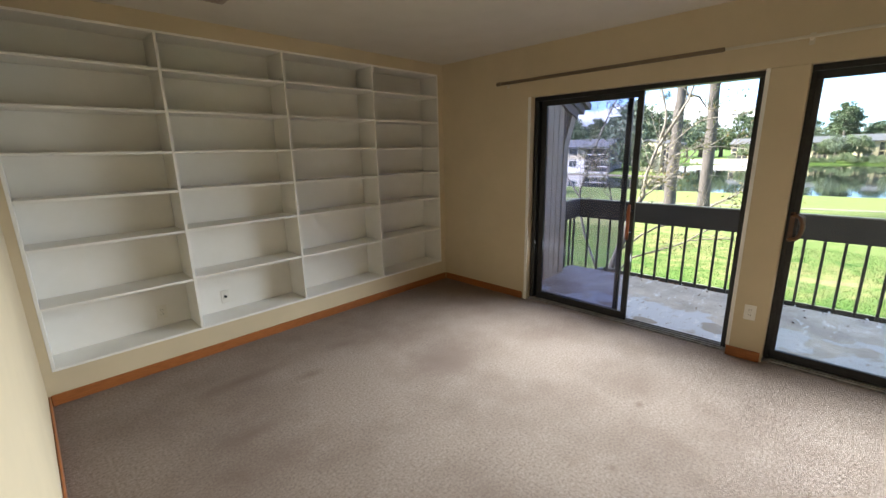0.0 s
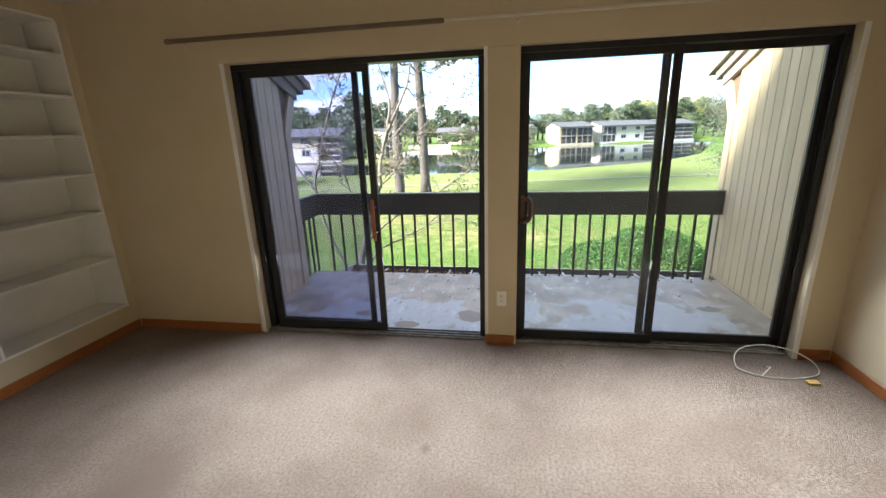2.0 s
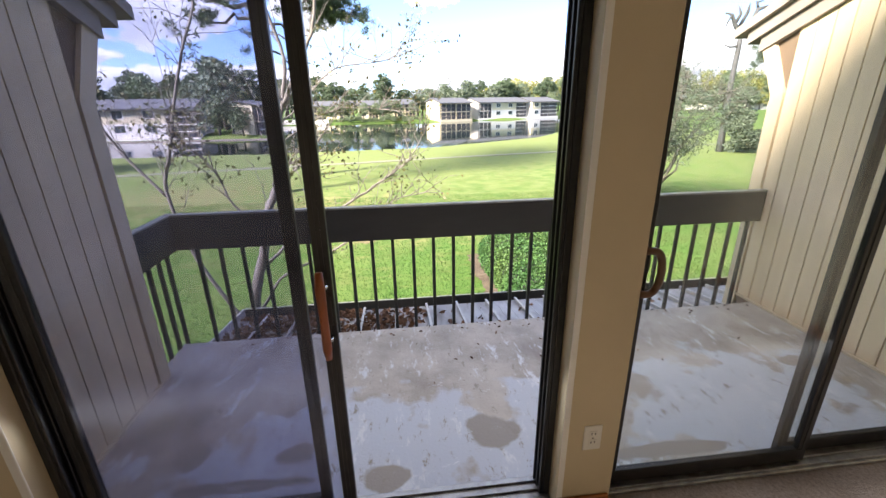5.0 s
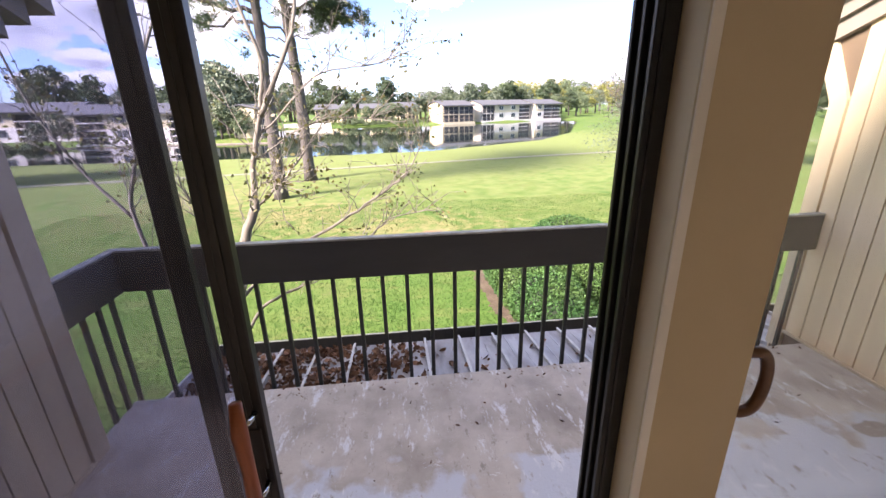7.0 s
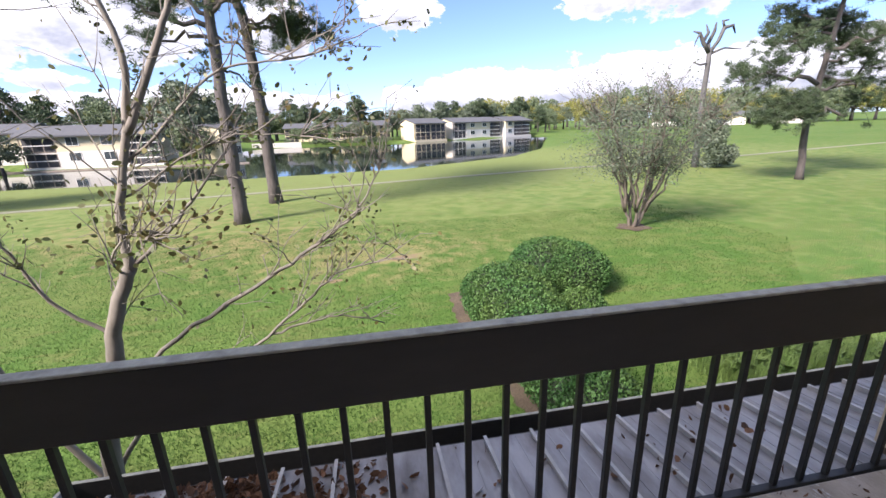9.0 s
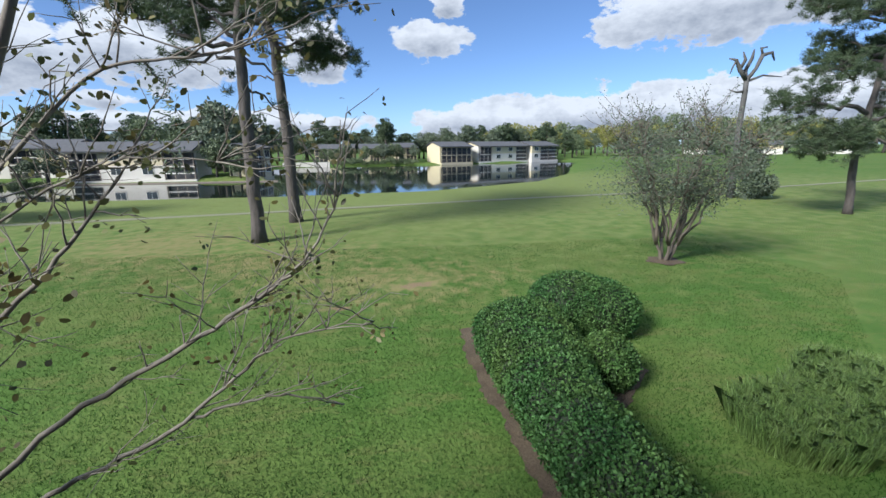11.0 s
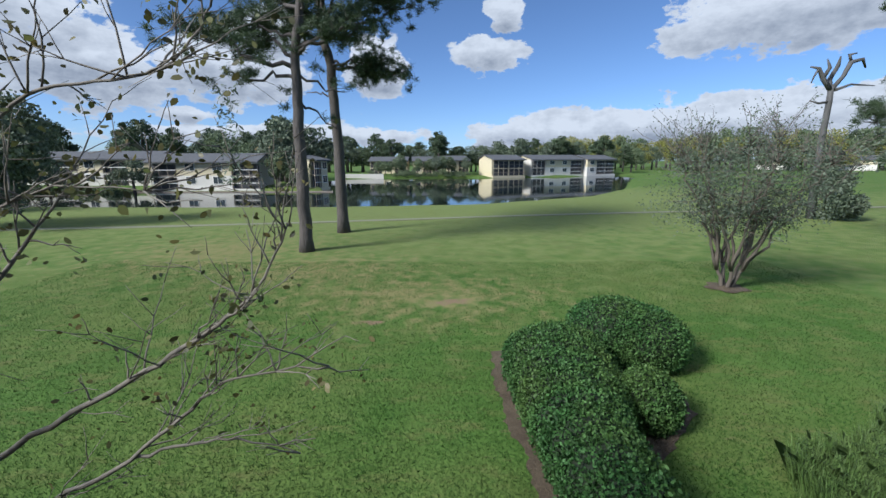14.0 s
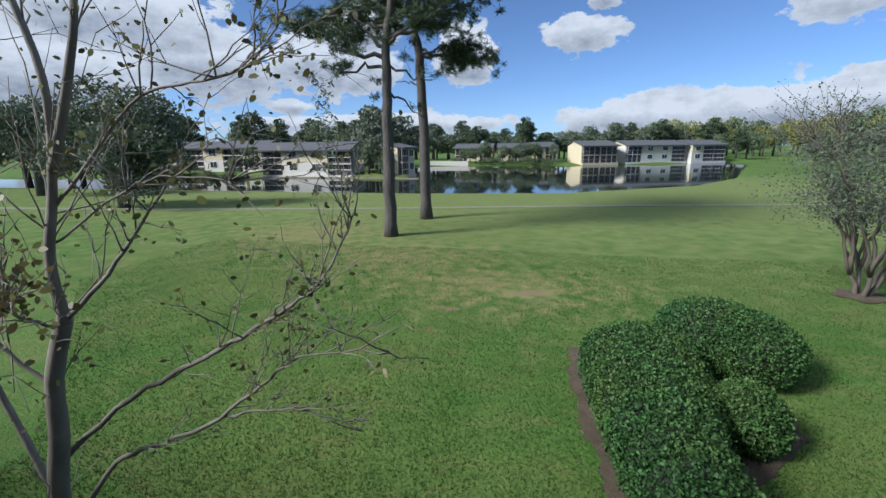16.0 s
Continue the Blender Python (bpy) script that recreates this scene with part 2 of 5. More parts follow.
M_blade = material("lawn_blades", (0.028, 0.080, 0.012), (0.046, 0.106, 0.018), 0.5, 0.75, 0.0, island=0.35, c3=(0.10, 0.125, 0.036), scale2=0.8, amount2=0.5, trans=0.25, spec=0.2)
M_path = material("path_concrete", (0.16, 0.17, 0.10), (0.20, 0.20, 0.13), 3, 0.9, 0.3, 30)
M_hwall = material("white_siding", (0.60, 0.58, 0.53), (0.54, 0.52, 0.47), 0.5, 0.8, 0.1, 8, stretch=(1, 1, 4))
M_hyel = material("pale_yellow_siding", (0.58, 0.51, 0.34), (0.52, 0.46, 0.31), 0.5, 0.8, 0.1, 8, stretch=(1, 1, 4))
M_hroof = material("grey_shingle_roof", (0.070, 0.074, 0.082), (0.10, 0.104, 0.112), 2.0, 0.9, 0.4, 10, c3=(0.08, 0.08, 0.085), scale2=0.4)
M_hglass = material("dark_window_glass", (0.035, 0.045, 0.055), (0.05, 0.06, 0.07), 0.8, 0.12, 0.0)
M_hscreen = material("dark_porch_screen", (0.045, 0.047, 0.05), (0.065, 0.067, 0.07), 0.7, 0.7, 0.0)
M_hwood = material("weathered_deck_wood", (0.20, 0.17, 0.14), (0.26, 0.22, 0.18), 2, 0.8, 0.2, 20)


def glass(name, tint, gloss):
    m = bpy.data.materials.new(name)
    m.use_nodes = True
    t = m.node_tree
    t.nodes.clear()
    tr = t.nodes.new("ShaderNodeBsdfTransparent")
    tr.inputs[0].default_value = (*tint, 1)
    gl = t.nodes.new("ShaderNodeBsdfGlossy")
    gl.inputs["Roughness"].default_value = 0.02
    fr = t.nodes.new("ShaderNodeFresnel")
    fr.inputs[0].default_value = 1.45
    k = t.nodes.new("ShaderNodeMath")
    k.operation = "MULTIPLY"
    k.inputs[1].default_value = gloss
    # diffuse dust film, strengthened to carry veiling glare as well
    df = t.nodes.new("ShaderNodeBsdfDiffuse")
    df.inputs[0].default_value = (0.75, 0.78, 0.82, 1)
    geo = t.nodes.new("ShaderNodeNewGeometry")
    no = t.nodes.new("ShaderNodeTexNoise")
    no.inputs["Scale"].default_value = 4
    no.inputs["Detail"].default_value = 6
    dm = t.nodes.new("ShaderNodeMapRange")
    dm.inputs[1].default_value, dm.inputs[2].default_value, dm.inputs[3].default_value, dm.inputs[4].default_value = 0.3, 0.8, 0.01, 0.07
    mx, mo, mo2 = t.nodes.new("ShaderNodeMixShader"), t.nodes.new("ShaderNodeOutputMaterial"), t.nodes.new("ShaderNodeMixShader")
    t.links.new(geo.outputs["Position"], no.inputs["Vector"])
    t.links.new(no.outputs[0], dm.inputs[0])
    t.links.new(fr.outputs[0], k.inputs[0])
    t.links.new(k.outputs[0], mx.inputs[0])
    t.links.new(tr.outputs[0], mx.inputs[1])
    t.links.new(gl.outputs[0], mx.inputs[2])
    t.links.new(dm.outputs[0], mo2.inputs[0])
    t.links.new(mx.outputs[0], mo2.inputs[1])
    t.links.new(df.outputs[0], mo2.inputs[2])
    t.links.new(mo2.outputs[0], mo.inputs[0])
    return m


M_glass = glass("tinted_hazed_dusty_glass", (0.80, 0.81, 0.89), 0.15)
M_glassclear = glass("hazed_dusty_clear_glass", (0.94, 0.96, 0.95), 0.15)

# pond water: dark body with a mirror-like, faintly rippled surface
M_water = bpy.data.materials.new("pond_water")
M_water.use_nodes = True
_t = M_water.node_tree
_b = _t.nodes["Principled BSDF"]
_b.inputs["Base Color"].default_value = (0.012, 0.018, 0.016, 1)
_b.inputs["Roughness"].default_value = 0.04
_b.inputs["IOR"].default_value = 1.33
_g, _n, _p = _t.nodes.new("ShaderNodeNewGeometry"), _t.nodes.new("ShaderNodeTexNoise"), _t.nodes.new("ShaderNodeBump")
_n.inputs["Scale"].default_value, _n.inputs["Detail"].default_value = 1.6, 4
_p.inputs["Strength"].default_value, _p.inputs["Distance"].default_value = 0.25, 0.006
_t.links.new(_g.outputs["Position"], _n.inputs["Vector"])
_t.links.new(_n.outputs[0], _p.inputs["Height"])
_t.links.new(_p.outputs[0], _b.inputs["Normal"])


def spot_mask(t, geo, spots, edge, ragged=1.6):
    """A 0..1 mask of ragged round patches (x, y, rx, ry) on the ground."""
    no = t.nodes.new("ShaderNodeTexNoise")
    no.inputs["Scale"].default_value, no.inputs["Detail"].default_value = edge, 6
    t.links.new(geo.outputs["Position"], no.inputs["Vector"])
    out = None
    for x, y, rx, ry in spots:
        mp = t.nodes.new("ShaderNodeMapping")
        mp.inputs["Location"].default_value = (-x / rx, -y / ry, 0)
        mp.inputs["Scale"].default_value = (1 / rx, 1 / ry, 0)
        t.links.new(geo.outputs["Position"], mp.inputs[0])
        ln = t.nodes.new("ShaderNodeVectorMath")
        ln.operation = "LENGTH"
        t.links.new(mp.outputs[0], ln.inputs[0])
        a = t.nodes.new("ShaderNodeMath")
        a.operation = "MULTIPLY_ADD"
        t.links.new(no.outputs[0], a.inputs[0])
        a.inputs[1].default_value = ragged
        s = t.nodes.new("ShaderNodeMath")
        s.operation = "SUBTRACT"
        s.inputs[0].default_value = 0.2 - (ragged - 1.6) * 0.5
        t.links.new(ln.outputs["Value"], s.inputs[1])
        t.links.new(s.outputs[0], a.inputs[2])
        if out is None:
            out = a.outputs[0]
        else:
            mxn = t.nodes.new("ShaderNodeMath")
            mxn.operation = "MAXIMUM"
            t.links.new(out, mxn.inputs[0])
            t.links.new(a.outputs[0], mxn.inputs[1])
            out = mxn.outputs[0]
    return out


def add_layer(m, color, mask_out, lo, hi, rough=None):
    """Lay a colour over a material where the mask passes lo..hi."""
    t = m.node_tree
    b = t.nodes["Principled BSDF"]
    r = t.nodes.new("ShaderNodeMapRange")
    r.inputs[1].default_value, r.inputs[2].default_value = lo, hi
    t.links.new(mask_out, r.inputs[0])
    mx = t.nodes.new("ShaderNodeMix")
    mx.data_type = "RGBA"
    t.links.new(r.outputs[0], mx.inputs[0])
    t.links.new(b.inputs["Base Color"].links[0].from_socket, mx.inputs[6])
    mx.inputs[7].default_value = (*color, 1)
    t.links.new(mx.outputs[2], b.inputs["Base Color"])
    if rough is not None:
        q = t.nodes.new("ShaderNodeMapRange")
        q.inputs[3].default_value, q.inputs[4].default_value = b.inputs["Roughness"].default_value, rough
        t.links.new(r.outputs[0], q.inputs[0])
        if not b.inputs["Roughness"].is_linked:
            t.links.new(q.outputs[0], b.inputs["Roughness"])


def noise_of(m, scale, detail=7.0, stretch=(1, 1, 1), rough=0.62):
    t = m.node_tree
    g, mp, n = t.nodes.new("ShaderNodeNewGeometry"), t.nodes.new("ShaderNodeMapping"), t.nodes.new("ShaderNodeTexNoise")
    mp.inputs["Scale"].default_value = stretch
    n.inputs["Scale"].default_value, n.inputs["Detail"].default_value, n.inputs["Roughness"].default_value = scale, detail, rough
    t.links.new(g.outputs["Position"], mp.inputs[0])
    t.links.new(mp.outputs[0], n.inputs["Vector"])
    return n.outputs[0]


# lawn: green with yellowed, worn and bare patches
M_lawn = material("lawn", (0.058, 0.120, 0.022), (0.084, 0.154, 0.032), 0.9, 0.9, 0.9, 14, c3=(0.125, 0.16, 0.044), scale2=0.2, amount2=0.7, dist=0.05, spec=0.15)
add_layer(M_lawn, (0.038, 0.084, 0.014), noise_of(M_lawn, 9, 6), 0.55, 0.75)
_lg = M_lawn.node_tree.nodes.new("ShaderNodeNewGeometry")
# drier, yellower turf away from the building
add_layer(M_lawn, (0.150, 0.190, 0.060), spot_mask(M_lawn.node_tree, _lg, [(52, 2, 35, 75)], 1.1, 1.6), 0.0, 0.45)
add_layer(M_lawn, (0.125, 0.145, 0.046), noise_of(M_lawn, 1.3, 9, (1.6, 0.6, 1), 0.75), 0.51, 0.66)
add_layer(M_lawn, (0.20, 0.19, 0.078), spot_mask(M_lawn.node_tree, _lg, [(19.0, 1.5, 3.0, 6.0), (22, 6, 4, 6), (26, 12, 6, 6)], 1.8, 4.5), 0.1, 1.1)
add_layer(M_lawn, (0.17, 0.145, 0.075), noise_of(M_lawn, 2.2, 10, (1.8, 0.5, 1), 0.78), 0.60, 0.70)
add_layer(M_lawn, (0.21, 0.15, 0.095), spot_mask(M_lawn.node_tree, _lg, [(18.3, 0.3, 0.6, 1.1), (19.9, -9.6, 0.8, 0.9), (16.6, 2.6, 0.35, 0.9)], 2.5), 0.45, 0.8)

_cg = M_carpet.node_tree.nodes.new("ShaderNodeNewGeometry")
add_layer(M_carpet, (0.25, 0.185, 0.145), spot_mask(M_carpet.node_tree, _cg, [(1.35, 3.35, 0.45, 0.12), (1.75, 3.05, 0.3, 0.1), (2.2, 3.3, 0.4, 0.15), (1.2, 2.7, 0.35, 0.12), (2.6, 2.5, 0.5, 0.4), (2.35, 1.05, 0.05, 0.05), (3.0, 1.15, 0.06, 0.04)], 2.2), 0.3, 1.1)

# balcony slab: bare brown-grey concrete with worn white coating and damp patches
M_slab = material("worn_coated_concrete", (0.44, 0.385, 0.32), (0.57, 0.51, 0.43), 5, 0.42, 0.5, 60, c3=(0.18, 0.14, 0.10), scale2=2.4, amount2=0.6, dist=0.006)
_sg = M_slab.node_tree.nodes.new("ShaderNodeNewGeometry")
_near = spot_mask(M_slab.node_tree, _sg, [(4.62, -0.4, 0.80, 1.25), (4.55, 1.7, 0.72, 1.5), (4.72, 0.7, 0.55, 0.5)], 4.5)
add_layer(M_slab, (0.54, 0.555, 0.59), _near, 0.36, 0.50, 0.55)
add_layer(M_slab, (0.68, 0.68, 0.68), noise_of(M_slab, 5.5, 12, (0.6, 1.6, 1), 0.8), 0.555, 0.605)
add_layer(M_slab, (0.33, 0.285, 0.235), spot_mask(M_slab.node_tree, _sg, [(4.60, 2.02, 0.12, 0.17), (4.62, 1.06, 0.17, 0.19), (4.66, 2.55, 0.17, 0.12), (4.40, 1.6, 0.09, 0.16), (4.44, 2.3, 0.05, 0.4), (4.38, 0.2, 0.06, 0.5), (4.95, -1.0, 0.07, 0.14)], 4.0), 0.28, 0.42)
add_layer(M_slab, (0.30, 0.255, 0.20), noise_of(M_slab, 11.0, 10, (0.7, 1.5, 1), 0.8), 0.57, 0.62)
add_layer(M_slab, (0.74, 0.74, 0.74), noise_of(M_slab, 7.0, 12, (1.6, 0.6, 1), 0.85), 0.60, 0.63)


# ---- mesh helpers ----
class Geo:
    """Gathers vertices and faces of one mesh."""

    def __init__(self):
        self.v, self.f, self.smooth = [], [], False

    def box(self, x0, x1, y0, y1, z0, z1, b=0.0):
        b = min(b, 0.45 * min(x1 - x0, y1 - y0, z1 - z0))
        n = len(self.v)
        if b <= 0:
            for z in (z0, z1):
                self.v += [(x0, y0, z), (x1, y0, z), (x1, y1, z), (x0, y1, z)]
            self.f += [tuple(n + i for i in q) for q in ((3, 2, 1, 0), (4, 5, 6, 7), (0, 1, 5, 4), (1, 2, 6, 5), (2, 3, 7, 6), (3, 0, 4, 7))]
            return self
        lo, hi = (x0, y0, z0), (x1, y1, z1)
        idx = {}
        for c in range(8):
            s = [(c >> a) & 1 for a in range(3)]
            for a in range(3):
                p = [(hi[k] if s[k] else lo[k]) + (0 if k == a else (-b if s[k] else b)) for k in range(3)]
                idx[c, a] = len(self.v)
                self.v.append(tuple(p))

        def face(ids):
            p = [Vector(self.v[i]) for i in ids]
            nrm = (p[1] - p[0]).cross(p[2] - p[0])
            out = sum(p, Vector()) / len(p) - Vector([(lo[k] + hi[k]) / 2 for k in range(3)])
            self.f.append(tuple(ids if nrm.dot(out) > 0 else reversed(ids)))

        for a in range(3):
            u, w = [k for k in range(3) if k != a]
            for s in (0, 1):
                face([idx[(s << a) | (i << u) | (j << w), a] for i, j in ((0, 0), (1, 0), (1, 1), (0, 1))])
            for i in (0, 1):
                for j in (0, 1):
                    c0 = (i << u) | (j << w)
                    c1 = c0 | (1 << a)
                    face([idx[c0, u], idx[c1, u], idx[c1, w], idx[c0, w]])
        for c in range(8):
            face([idx[c, 0], idx[c, 1], idx[c, 2]])
        return self

    def prism(self, outline, y0, y1):
        """An outline of (x, z) pairs, drawn through from y0 to y1."""
        n, k = len(self.v), len(outline)
        self.v += [(x, y0, z) for x, z in outline] + [(x, y1, z) for x, z in outline]
        self.f += [tuple(range(n, n + k)), tuple(range(n + 2 * k - 1, n + k - 1, -1))]
        self.f += [(n + i, n + k + i, n + k + (i + 1) % k, n + (i + 1) % k) for i in range(k)]
        return self

    def tube(self, pts, radii, sides=7, cap=True):
        pts = [Vector(p) for p in pts]
        if isinstance(radii, (int, float)):
            radii = [radii] * len(pts)
        n0 = len(self.v)
        up = Vector((0.13, 0.29, 0.95))
        for i, p in enumerate(pts):
            d = (pts[min(i + 1, len(pts) - 1)] - pts[max(i - 1, 0)]).normalized()
            a = d.cross(up)
            if a.length < 0.1:
                a = d.cross(Vector((1, 0, 0)))
            a.normalize()
            c = d.cross(a)
            for k in range(sides):
                ang = 2 * math.pi * k / sides
                self.v.append(tuple(p + radii[i] * (math.cos(ang) * a + math.sin(ang) * c)))
        for i in range(len(pts) - 1):
            for k in range(sides):
                q = n0 + i * sides
                self.f.append((q + k, q + (k + 1) % sides, q + sides + (k + 1) % sides, q + sides + k))
        if cap:
            self.f.append(tuple(n0 + k for k in reversed(range(sides))))
            self.f.append(tuple(n0 + (len(pts) - 1) * sides + k for k in range(sides)))
        return self

    def mesh(self, name, mat):
        me = bpy.data.meshes.new(name)
        me.from_pydata(self.v, [], self.f)
        me.materials.append(mat)
        if self.smooth:
            me.polygons.foreach_set("use_smooth", [True] * len(me.polygons))
        me.update()
        return me


def round_geo():
    g = Geo()
    g.smooth = True
    return g


def part(name, g, mat, parent=None, label=""):
    me = g if isinstance(g, bpy.types.Mesh) else g.mesh(name, mat)
    if not me.materials:
        me.materials.append(mat)
    ob = new(name, me)
    if parent:
        ob.parent = parent
        ob.matrix_parent_inverse = Matrix.Translation(parent.matrix_basis.translation).inverted() if parent.type == "EMPTY" else Matrix()
    if label:
        tagged(ob, label=label)
    return ob


def thing(name, at, label, category, group="", kind=""):
    e = new(name)
    e.location = at
    e.empty_display_size = 0.1
    return tagged(e, label, category, group, kind)


def structure(name, g, mat, label, category):
    return tagged(part(name, g, mat), label, category, kind="structure")


def leaf_mesh(name, centers, size, mat, rng, aspect=0.55, up=0.0, jitter=0.4, fold=True):
    """Many small pointed leaves: each two triangles, turned at random."""
    c = np.asarray(centers, float)
    n = len(c)
    d = rng.normal(size=(n, 3))
    d[:, 2] = d[:, 2] * (1 - up) - 0.2 * up
    d /= np.linalg.norm(d, axis=1)[:, None]
    r = rng.normal(size=(n, 3))
    r[:, 2] *= 0.5
    s = np.cross(d, r)
    s /= np.linalg.norm(s, axis=1)[:, None] + 1e-9
    k = (size * (1 + jitter * rng.uniform(-1, 1, n)))[:, None]
    w = s * k * aspect * 0.5
    bend = np.cross(d, s) * k * 0.10
    v = np.stack([c - d * k * 0.5 + bend, c - d * k * 0.22 + w * 0.9, c + d * k * 0.2 + w, c + d * k * 0.5 + bend, c + d * k * 0.2 - w, c - d * k * 0.22 - w * 0.9], 1)
    me = bpy.data.meshes.new(name)
    me.vertices.add(6 * n)
    me.vertices.foreach_set("co", v.reshape(-1))
    me.loops.add(6 * n)
    me.loops.foreach_set("vertex_index", np.arange(6 * n))
    me.polygons.add(n)
    me.polygons.foreach_set("loop_start", np.arange(n) * 6)
    me.update(calc_edges=True)
    me.materials.append(mat)
    return me


def blade_mesh(name, roots, height, width, mat, rng, lean=0.5, curve=False):
    """Upright grass blades: one narrow triangle each, or two when curved."""
    r = np.asarray(roots, float)
    n = len(r)
    a = rng.uniform(0, 2 * np.pi, n)
    side = np.stack([np.cos(a), np.sin(a), np.zeros(n)], 1)
    b = rng.uniform(0, 2 * np.pi, n)
    h = height * rng.uniform(0.55, 1.25, n)
    tip = r + np.stack([np.cos(b) * lean * h, np.sin(b) * lean * h, h], 1)
    w = width * rng.uniform(0.7, 1.3, n)[:, None]
    if curve:
        mid = r + (tip - r) * 0.5 + np.stack([np.zeros(n), np.zeros(n), h * 0.22], 1)
        tip[:, 2] -= h * 0.25
        v = np.stack([r - side * w, r + side * w, mid + side * w * 0.8, tip, mid - side * w * 0.8], 1)
    else:
        v = np.stack([r - side * w, r + side * w, tip], 1)
    k = v.shape[1]
    me = bpy.data.meshes.new(name)
    me.vertices.add(k * n)
    me.vertices.foreach_set("co", v.reshape(-1))
    me.loops.add(k * n)
    me.loops.foreach_set("vertex_index", np.arange(k * n))
    me.polygons.add(n)
    me.polygons.foreach_set("loop_start", np.arange(n) * k)
    me.update(calc_edges=True)
    me.materials.append(mat)
    return me


# ---- plan ----
XI, XO = 4.14, 4.30          # inner and outer face of the door wall
YN, YS, XW = 3.96, -1.42, 0.37
ZC = 2.555
DOOR_H = 2.09
GROUND = -2.8
A0, A1 = 0.91, 2.75          # the two door openings
B0, B1 = -1.19, 0.68

# ---- room shell ----
structure("floor", Geo().box(-2.6, XI + 0.05, YS, YN, -0.06, 0.0), M_carpet, "taupe cut-pile carpet with darker worn traffic stains", "carpet")
structure("ceiling", Geo().box(-2.7, XO, YS - 0.12, YN + 0.32, ZC, ZC + 0.1), M_ceil, "off-white textured ceiling", "ceiling")
g = Geo()
g.box(XI, XO, A1, YN + 0.32, -0.2, ZC)
g.box(XI, XO, B1, A0, -0.2, DOOR_H, 0.006)
g.box(XI, XO, YS - 0.12, B0, -0.2, ZC)
g.box(XI, XO, B0, A1, DOOR_H, ZC)
structure("wall_east", g, M_wall, "cream painted wall with two sliding door openings", "wall")
S0, S1, SZ0, SZ1, SB = 0.42, 4.07, 0.232, 2.445, 4.245
g = Geo()
g.box(XW, XI, YN, YN + 0.32, 0.0, SZ0)
g.box(XW, XI, YN, YN + 0.32, SZ1, ZC)
g.box(XW, S0, YN, YN + 0.32, SZ0, SZ1)
g.box(S1, XI, YN, YN + 0.32, SZ0, SZ1)
g.box(S0, S1, SB + 0.015, YN + 0.32, SZ0, SZ1)
structure("wall_north", g, M_wall, "cream painted wall framing a recessed bookcase", "wall")
structure("wall_west", Geo().box(XW - 0.12, XW, 1.0, YN + 0.32, 0.0, ZC), M_wall, "cream painted side wall", "wall")
structure("wall_hall_north", Geo().box(-2.6, XW - 0.12, 1.0, 1.12, 0, ZC), M_wall, "cream painted hall wall", "wall")
structure("wall_hall_west", Geo().box(-2.7, -2.6, YS - 0.12, 1.12, 0, ZC), M_wall, "cream painted hall end wall", "wall")
structure("wall_south", Geo().box(-2.6, XI, YS - 0.12, YS, 0, ZC), M_wall, "cream painted side wall", "wall")


def baseboard(x0, x1, y0, y1):
    g = Geo().box(x0, x1, y0, y1, 0.0, 0.078, 0.004)
    structure("baseboard", g, M_base, "orange-brown stained wood baseboard", "baseboard")


baseboard(XW + 0.013, XI - 0.013, YN - 0.013, YN - 0.001)
baseboard(XW + 0.001, XW + 0.012, 1.0, YN - 0.014)
baseboard(XI - 0.012, XI - 0.001, A1 + 0.045, YN - 0.014)
baseboard(XI - 0.016, XI - 0.001, B1 + 0.012, A0 - 0.004)
baseboard(XI - 0.012, XI - 0.001, YS + 0.013, B0 - 0.03)
baseboard(-2.59, XI - 0.013, YS + 0.001, YS + 0.012)
# painted edge beads beside the openings
for y0, y1 in ((A1 - 0.004, A1 + 0.028), (B0 - 0.028, B0 + 0.004)):
    structure("trim", Geo().box(XI - 0.006, XI - 0.0005, y0, y1, 0.0, DOOR_H, 0.002), M_shelf, "cream corner bead beside the sliding door", "trim")
structure("trim", Geo().box(XI - 0.004, XI - 0.0005, A0 - 0.022, A0 + 0.002, 0.08, DOOR_H, 0.0015), M_shelf, "cream corner bead on the post between the doors", "trim")

# ---- bookcase in the wall ----
case = thing("built_in_bookcase", (2.27, YN, SZ0), "white painted empty built-in bookcase recessed in the wall", "bookcase")
DIV = [1.32, 2.225, 3.155]
SHELVES = [0.665, 1.052, 1.356, 1.640, 1.922, 2.204]
TH = 0.019
part("back_panel", Geo().box(S0, S1, SB, SB + 0.012, SZ0, SZ1), M_shelf, case)
part("bottom_panel", Geo().box(S0, S1, YN + 0.001, SB, SZ0 - 0.002, SZ0 + 0.017, 0.002), M_shelf, case)
part("top_panel", Geo().box(S0, S1, YN + 0.012, SB, SZ1 - 0.015, SZ1), M_shelf, case)
part("side_panel", Geo().box(S0, S0 + TH, YN + 0.004, SB, SZ0 + 0.018, SZ1 - 0.016, 0.002), M_shelf, case)
part("side_panel", Geo().box(S1 - TH, S1, YN + 0.004, SB, SZ0 + 0.018, SZ1 - 0.016, 0.002), M_shelf, case)
for x in DIV:
    part("divider", Geo().box(x - TH / 2, x + TH / 2, YN + 0.001, SB, SZ0 + 0.018, SZ1 - 0.016, 0.002), M_shelf, case)
edges = [S0 + TH] + [e for x in DIV for e in (x - TH / 2, x + TH / 2)] + [S1 - TH]
srng = random.Random(4)
for c in range(4):
    for z in SHELVES:
        dz = srng.uniform(-0.005, 0.005)
        part("shelf", Geo().box(edges[2 * c] + 0.0006, edges[2 * c + 1] - 0.0006, YN + 0.004, SB - 0.002, z - TH + dz, z + dz, 0.002), M_shelf, case)


